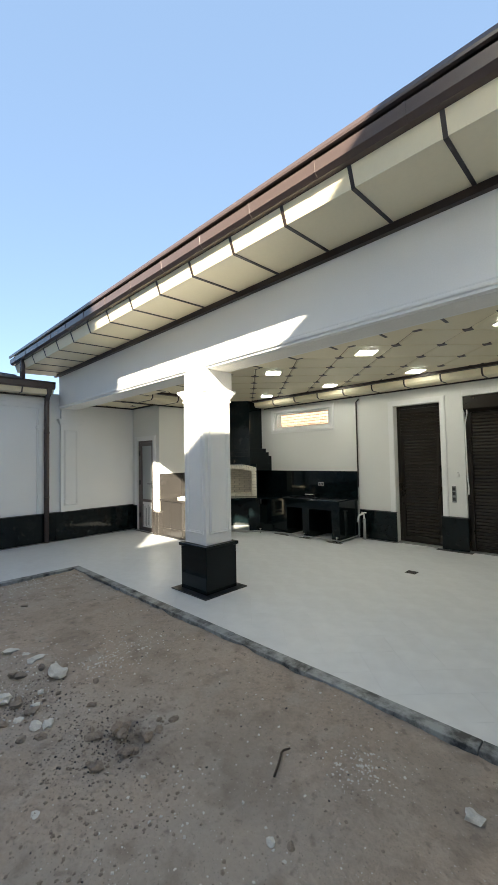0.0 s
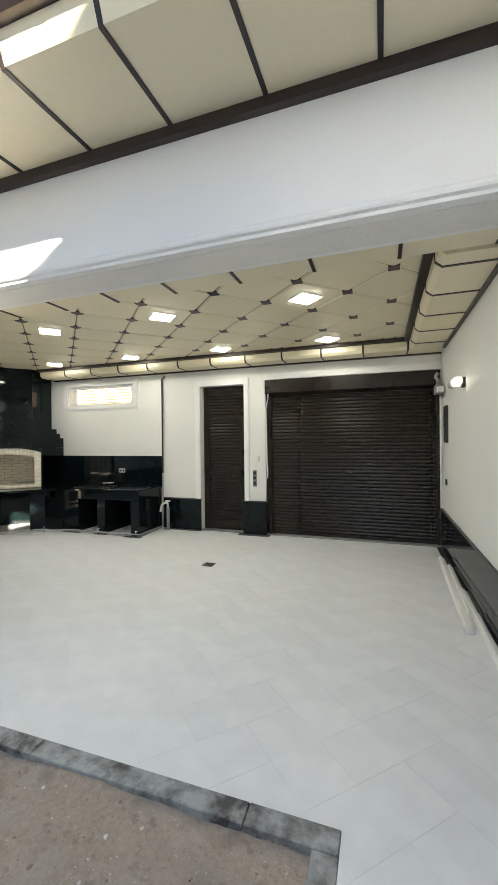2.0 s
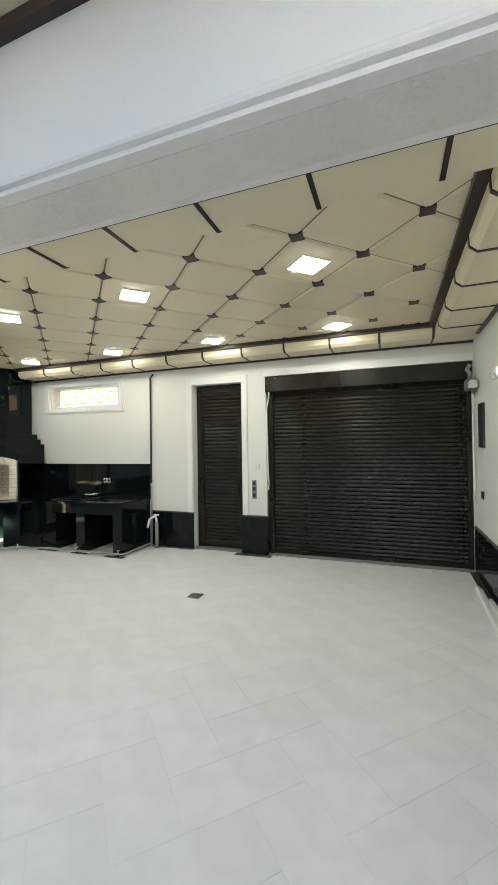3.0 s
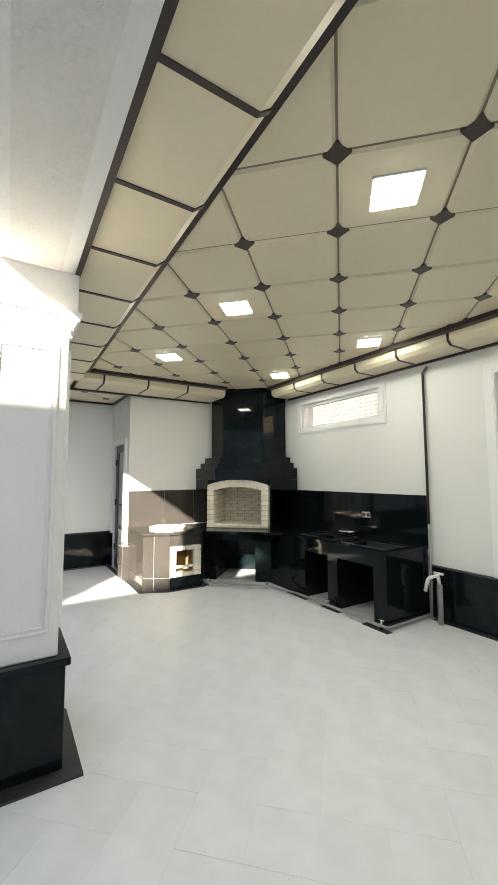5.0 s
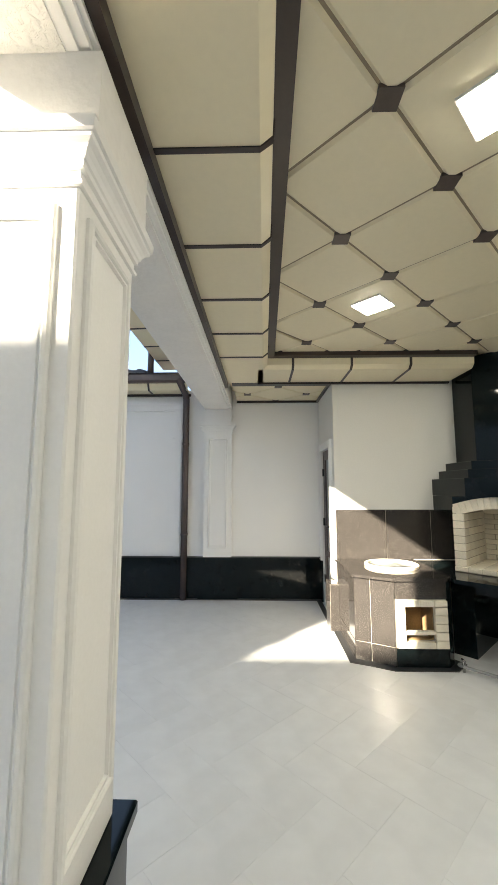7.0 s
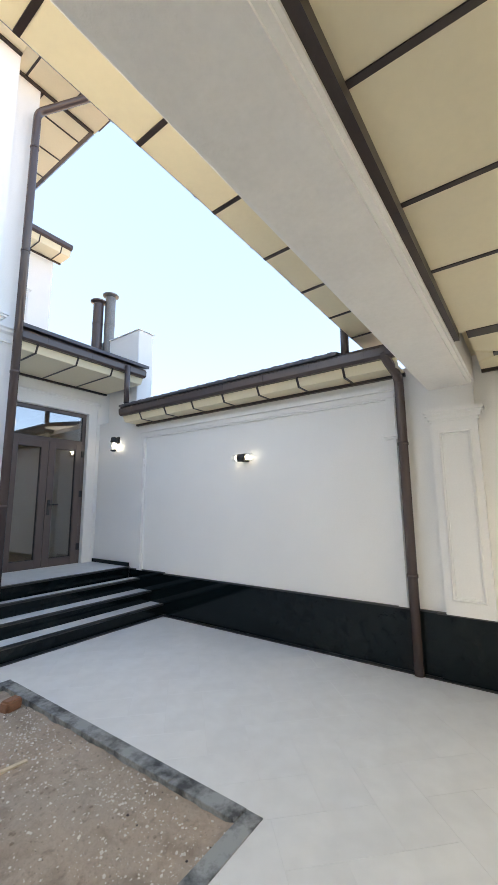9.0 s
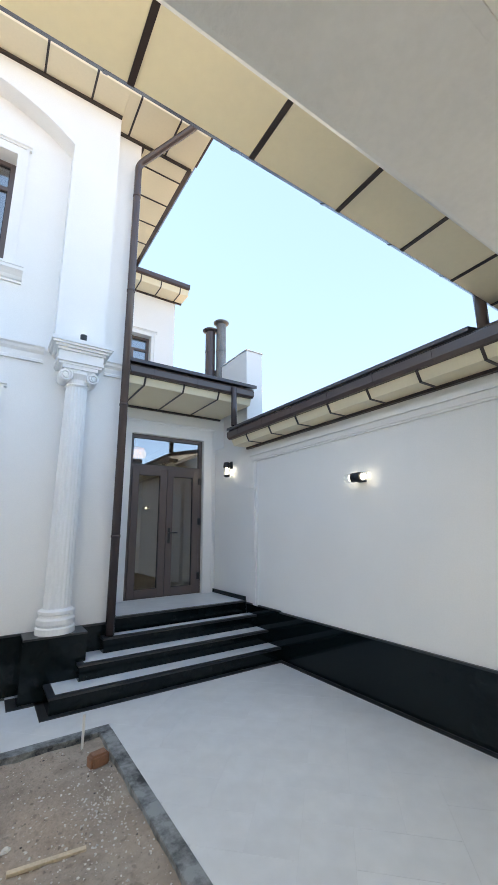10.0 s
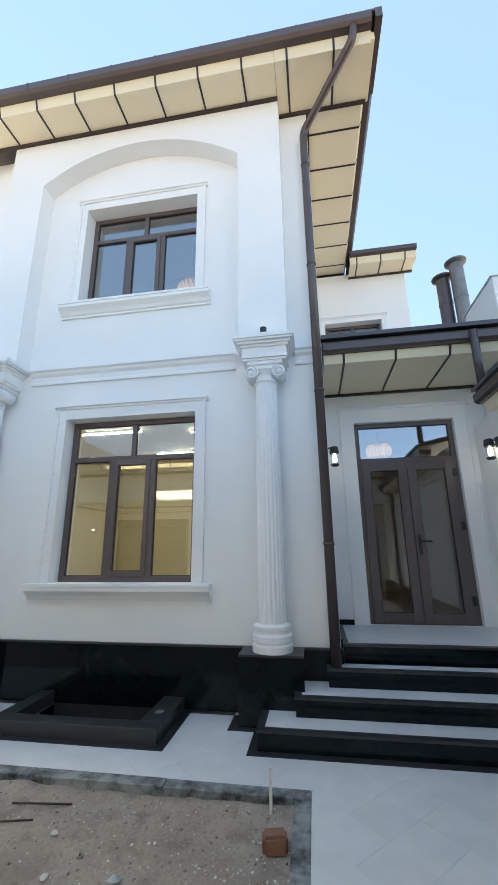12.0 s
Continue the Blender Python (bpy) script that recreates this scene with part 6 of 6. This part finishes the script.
for k, (x, y, r, mt) in enumerate(((-3.52, 1.02, 0.095, M_STONEW), (-3.86, 0.98, 0.075, M_STONEW), (-3.98, 0.93, 0.06, M_STONEW), (-3.30, 0.68, 0.06, M_STONEG), (-3.42, 0.62, 0.08, M_STONEW), (-3.15, 0.74, 0.05, M_STONEG),
                                   (-4.17, 0.87, 0.07, M_STONEW), (-1.36, 1.20, 0.035, M_STONEG), (-1.44, 1.16, 0.026, M_STONEW), (-3.7, 0.82, 0.07, M_STONEG), (-2.62, 0.9, 0.07, M_STONEG), (-2.52, 1.04, 0.06, M_STONEG),
                                   (-5.05, 0.35, 0.025, M_STONEW), (-4.9, 0.05, 0.022, M_STONEW), (-5.6, 0.55, 0.025, M_STONEW), (-2.3, 0.5, 0.045, M_STONEW), (-2.9, 0.6, 0.05, M_STONEG), (-5.3, 1.3, 0.05, M_STONEG), (-0.85, 1.87, 0.035, M_STONEW))):
    ob = tagged(new("stone", rock_mesh("stone", r * (0.85 if mt is M_STONEW else 0.6), k, mt, 0.45)), "broken white lump of rubble on the earth" if mt is M_STONEW else "grey-brown clod of earth on the bare bed", "stone", "loose stones on the bed")
    ob.location = (x, y, bed_level(x, y) - 0.006)
    ob.rotation_euler = (0, 0, k * 1.7)


M_CLOD = mat("damp_earth_clod", (0.25, 0.20, 0.16), 0.95, var=0.3, scale=14, fine=110, bump=0.004)
clod_rnd = random.Random(21)
for k in range(46):
    cx, cy, sp, r0, r1 = ((-2.50, 1.03, 0.14, 0.016, 0.050), (-3.20, 0.76, 0.17, 0.018, 0.060), (-3.66, 1.00, 0.16, 0.018, 0.055), (-1.95, 1.24, 0.16, 0.010, 0.022))[(0, 0, 1, 1, 2, 0, 1, 3)[k % 8]]
    x, y, r = clod_rnd.gauss(cx, sp), clod_rnd.gauss(cy, sp), clod_rnd.uniform(r0, r1)
    pale = cx < -3 and k % 3 == 0
    ob = tagged(new("stone" if pale else "clod", rock_mesh("clod", 0.72 * r, 100 + k, M_STONEW if pale else M_CLOD, 0.6)), "broken white lump of rubble on the earth" if pale else "damp dark brown clod of earth in the bed",
                "stone" if pale else "clod", "loose stones on the bed" if pale else "clods on the bed")
    ob.location = (x, y, bed_level(x, y) - 0.012)
    ob.rotation_euler = (0, 0, k * 2.3)


def chips(name, n, seed, material, spots, rmin, rmax, label):
    """Countless small fragments, one joined mesh."""
    rnd = random.Random(seed)
    bm = bmesh.new()
    vs, fs = [], []
    for _ in range(n):
        sx, sy, sr = spots[rnd.randrange(len(spots))]
        if sr > 5:
            x, y = rnd.uniform(KX0 + 0.12, KX1 - 0.12), rnd.uniform(KY0 + 0.12, KY1 - 0.12)
        else:
            x, y = rnd.gauss(sx, sr), rnd.gauss(sy, sr)
        if not (KX0 + 0.11 < x < KX1 - 0.11 and KY0 + 0.11 < y < KY1 - 0.11):
            continue
        h = earth_level(x, y)
        r = rmin + (rmax - rmin) * rnd.random() ** 3
        z = h - 0.15 * r
        a0 = rnd.random() * 6.28
        b = len(vs)
        m = rnd.choice((4, 5, 5))
        for i in range(m):
            a = a0 + 6.283 * i / m
            q = r * rnd.uniform(0.6, 1.3)
            vs.append((x + q * math.cos(a), y + q * math.sin(a), z))
        for i in range(m):
            a = a0 + 6.283 * i / m
            q = r * rnd.uniform(0.3, 0.9)
            vs.append((x + q * math.cos(a), y + q * math.sin(a), z + r * rnd.uniform(0.3, 0.8)))
        fs.append(list(range(b + m, b + 2 * m)))
        for i in range(m):
            fs.append([b + i, b + (i + 1) % m, b + m + (i + 1) % m, b + m + i])
    bm.free()
    me = bpy.data.meshes.new(name)
    me.from_pydata(vs, [], fs)
    me.materials.append(material)
    tagged(new(name, me), label, "gravel", kind="stuff")


ALL = (0, 0, 9)
chips("white_chips", 4000, 5, M_STONEW, [ALL, ALL, ALL, (-3.5, 1.65, 0.22), (-3.4, 1.4, 0.15), (-1.33, 1.77, 0.09), (-3.8, 0.95, 0.22), (-3.35, 0.66, 0.18), (-5.6, 0.5, 0.4), (-6.1, 0.3, 0.2), (-6.12, 1.1, 0.22), (-6.12, 0.6, 0.15), (-5.95, 1.8, 0.25), (-5.95, 2.1, 0.15), (-6.15, 1.6, 0.12), (-5.7, 1.2, 0.35), (-1.6, 0.9, 0.4), (-5.2, -0.1, 0.5)], 0.0022, 0.0115, "scatter of small white plaster and stone chips")
chips("earth_crumbs", 3600, 9, M_STONEG, [ALL, ALL, (-2.6, 1.0, 0.25), (-3.5, 0.7, 0.3), (-5.5, 0.2, 0.6), (-2.2, 0.7, 0.3)], 0.003, 0.013, "scatter of grey-brown earth crumbs and pebbles")
chips("dark_crumbs", 900, 11, mat("dark_soil_crumb", (0.05, 0.045, 0.045), 0.9, var=0.2), [(-3.25, 0.72, 0.16), (-2.55, 0.95, 0.14), ALL], 0.003, 0.010, "scatter of dark ash and soil crumbs")

ob = solid("brick", bevelled(one_box(-0.07, 0.07, -0.05, 0.05, 0, 0.095), 0.016, 2), M_BAKED, "single worn orange brick on the earth near the kerb", "brick")
ob.matrix_basis = pose(-6.21, 0.01, bed_level(-6.21, 0.01) - 0.008, 0, 0, 12)
solid("marker_stake", (lambda bm: (prism(bm, ((-6.165, -0.30), (-6.147, -0.30), (-6.147, -0.282), (-6.165, -0.282)), -0.12, 0.20), bm)[1])(bmesh.new()), M_PLASTIC, "thin white stake standing in the earth", "stake")
for x, y, a, L, w in ((-5.78, 0.78, -8, 0.38, 0.03), (-5.45, 0.95, 20, 0.22, 0.02)):
    ob = solid("timber_offcut", bevelled(one_box(-L / 2, L / 2, -w / 2, w / 2, 0, 0.018), 0.002), M_WOOD, "short pale timber offcut lying on the earth", "offcut", "timber offcuts on the bed")
    ob.matrix_basis = pose(x, y, bed_level(x, y) - 0.002, 0, 0, a)
for pts in ([(-1.64, 1.42, -0.03), (-1.67, 1.50, -0.012), (-1.72, 1.58, -0.02), (-1.70, 1.63, -0.03)], [(-4.85, -0.2, -0.03), (-4.65, -0.12, -0.005), (-4.45, -0.15, -0.03)], [(-4.7, -0.02, -0.03), (-4.5, 0.05, -0.01), (-4.35, 0.02, -0.03)]):
    bm = bmesh.new()
    tube(bm, bent([(x, y, bed_level(x, y) + 0.03 + z) for x, y, z in pts], 0.03), 0.006, 6)
    solid("twig", bm, M_TWIG, "thin dark dry twig lying on the earth", "twig", "twigs on the bed")
bm = bmesh.new()
q = [bm.verts.new(p) for p in ((0, 0, 0.004), (0.11, 0.01, 0.012), (0.13, 0.09, 0.03), (0.05, 0.12, 0.01), (0.0, 0.07, 0.018))]
bm.faces.new(q)
bmesh.ops.solidify(bm, geom=bm.faces[:], thickness=0.002)
ob = solid("torn_card", bm, M_STONEW, "torn pale card scrap lying on the earth", "scrap")
ob.matrix_basis = pose(-0.86, 1.82, bed_level(-0.86, 1.82) - 0.002) @ Matrix.Scale(0.6, 4)
bm = bmesh.new()
q = [bm.verts.new(p) for p in ((0, 0, 0.004), (0.09, 0.02, 0.03), (0.13, 0.09, 0.008), (0.06, 0.12, 0.03), (0.0, 0.08, 0.01))]
bm.faces.new(q)
bmesh.ops.solidify(bm, geom=bm.faces[:], thickness=0.002)
ob = solid("plastic_scrap", bm, mat("pale_blue_film", (0.45, 0.52, 0.52), 0.4), "crumpled pale plastic scrap on the earth", "scrap")
ob.matrix_basis = pose(-5.45, 0.28, bed_level(-5.45, 0.28) - 0.002) @ Matrix.Diagonal((0.55, 0.55, 0.4, 1.0))

# ---- kerb ----
kerb = thing("kerb", "weathered grey granite kerb strips round the bare bed", "kerb", at=(-3.4, 1.0, 0), kind="structure")
KW = 0.105
rnd = random.Random(3)


def kerb_run(axis, a, b, c0, c1):
    p = a
    while p < b - 0.02:
        L = min(rnd.uniform(0.75, 1.15), b - p)
        if b - p - L < 0.3:
            L = b - p
        dz = rnd.uniform(-0.002, 0.002)
        r = (p + 0.002, p + L - 0.002, c0, c1) if axis == "x" else (c0, c1, p + 0.002, p + L - 0.002)
        part("kerb_stone", bevelled(one_box(*r, -0.14, 0.006 + dz), 0.004), M_KERB, kerb)
        p += L


kerb_run("x", KX0, KX1, KY1 - KW, KY1)
kerb_run("x", KX0, KX1, KY0, KY0 + KW)
kerb_run("y", KY0 + KW, KY1 - KW, KX0, KX0 + KW)
kerb_run("y", KY0 + KW, KY1 - KW, KX1 - KW, KX1)

# ---- brick wall beyond the high window ----
me_b = make_mesh("brick", bevelled(one_box(-0.122, 0.122, -0.03, 0.03, -0.0325, 0.0325), 0.004), M_ORANGE)
for r in range(12):
    for c in range(24):
        piece("brick", me_b, neighbour, pose(-9.35 + 0.255 * c + (0.127 if r % 2 else 0), 8.735, 2.42 + 0.076 * r))

# ---- floor tiles, laid in herringbone at 45 degrees ----
TW, JOINT = 0.2905, 0.0013
OU, OV = 0.640, 3.048


def uv_to_xy(u, v):
    return ((u - v) / math.sqrt(2), (u + v) / math.sqrt(2))


def tile_outline(u0, v0, du, dv):
    j = JOINT / 2
    return [uv_to_xy(u, v) for u, v in ((u0 + j, v0 + j), (u0 + du - j, v0 + j), (u0 + du - j, v0 + dv - j), (u0 + j, v0 + dv - j))]


def tile_mesh(du, dv):
    bm = bmesh.new()
    prism(bm, tile_outline(-du / 2, -dv / 2, du, dv), -0.012, 0.0)
    return make_mesh("tile", bm, M_TILE)


TM = {0: tile_mesh(2 * TW, TW), 1: tile_mesh(TW, 2 * TW)}
whole, rest = [], bmesh.new()
for i in range(-34, 34):
    for j in range(-12, 52):
        k = (i - j) % 4
        if k not in (0, 3):
            continue
        du, dv = (2 * TW, TW) if k == 0 else (TW, 2 * TW)
        u0, v0 = OU + TW * i, OV + TW * (j - 10)
        out = tile_outline(u0, v0, du, dv)
        full = area(out)
        for x0, x1, y0, y1 in PAVED:
            c = clip(out, x0, x1, y0, y1)
            if len(c) < 3 or area(c) < 0.0004:
                continue
            if area(c) > full - 1e-6 and len(whole) < 300 and -7.6 < c[0][0] < 0.4 and -1.0 < c[0][1] < 6.3:
                p = uv_to_xy(u0 + du / 2, v0 + dv / 2)
                whole.append((0 if k == 0 else 1, p))
            else:
                prism(rest, c, -0.012, 0.0)
for k, p in whole:
    piece("tile", TM[k], pavement, Matrix.Translation((p[0], p[1], 0.0)))
tagged(part("cut_tiles", rest, M_TILE, pavement), kind="stuff")
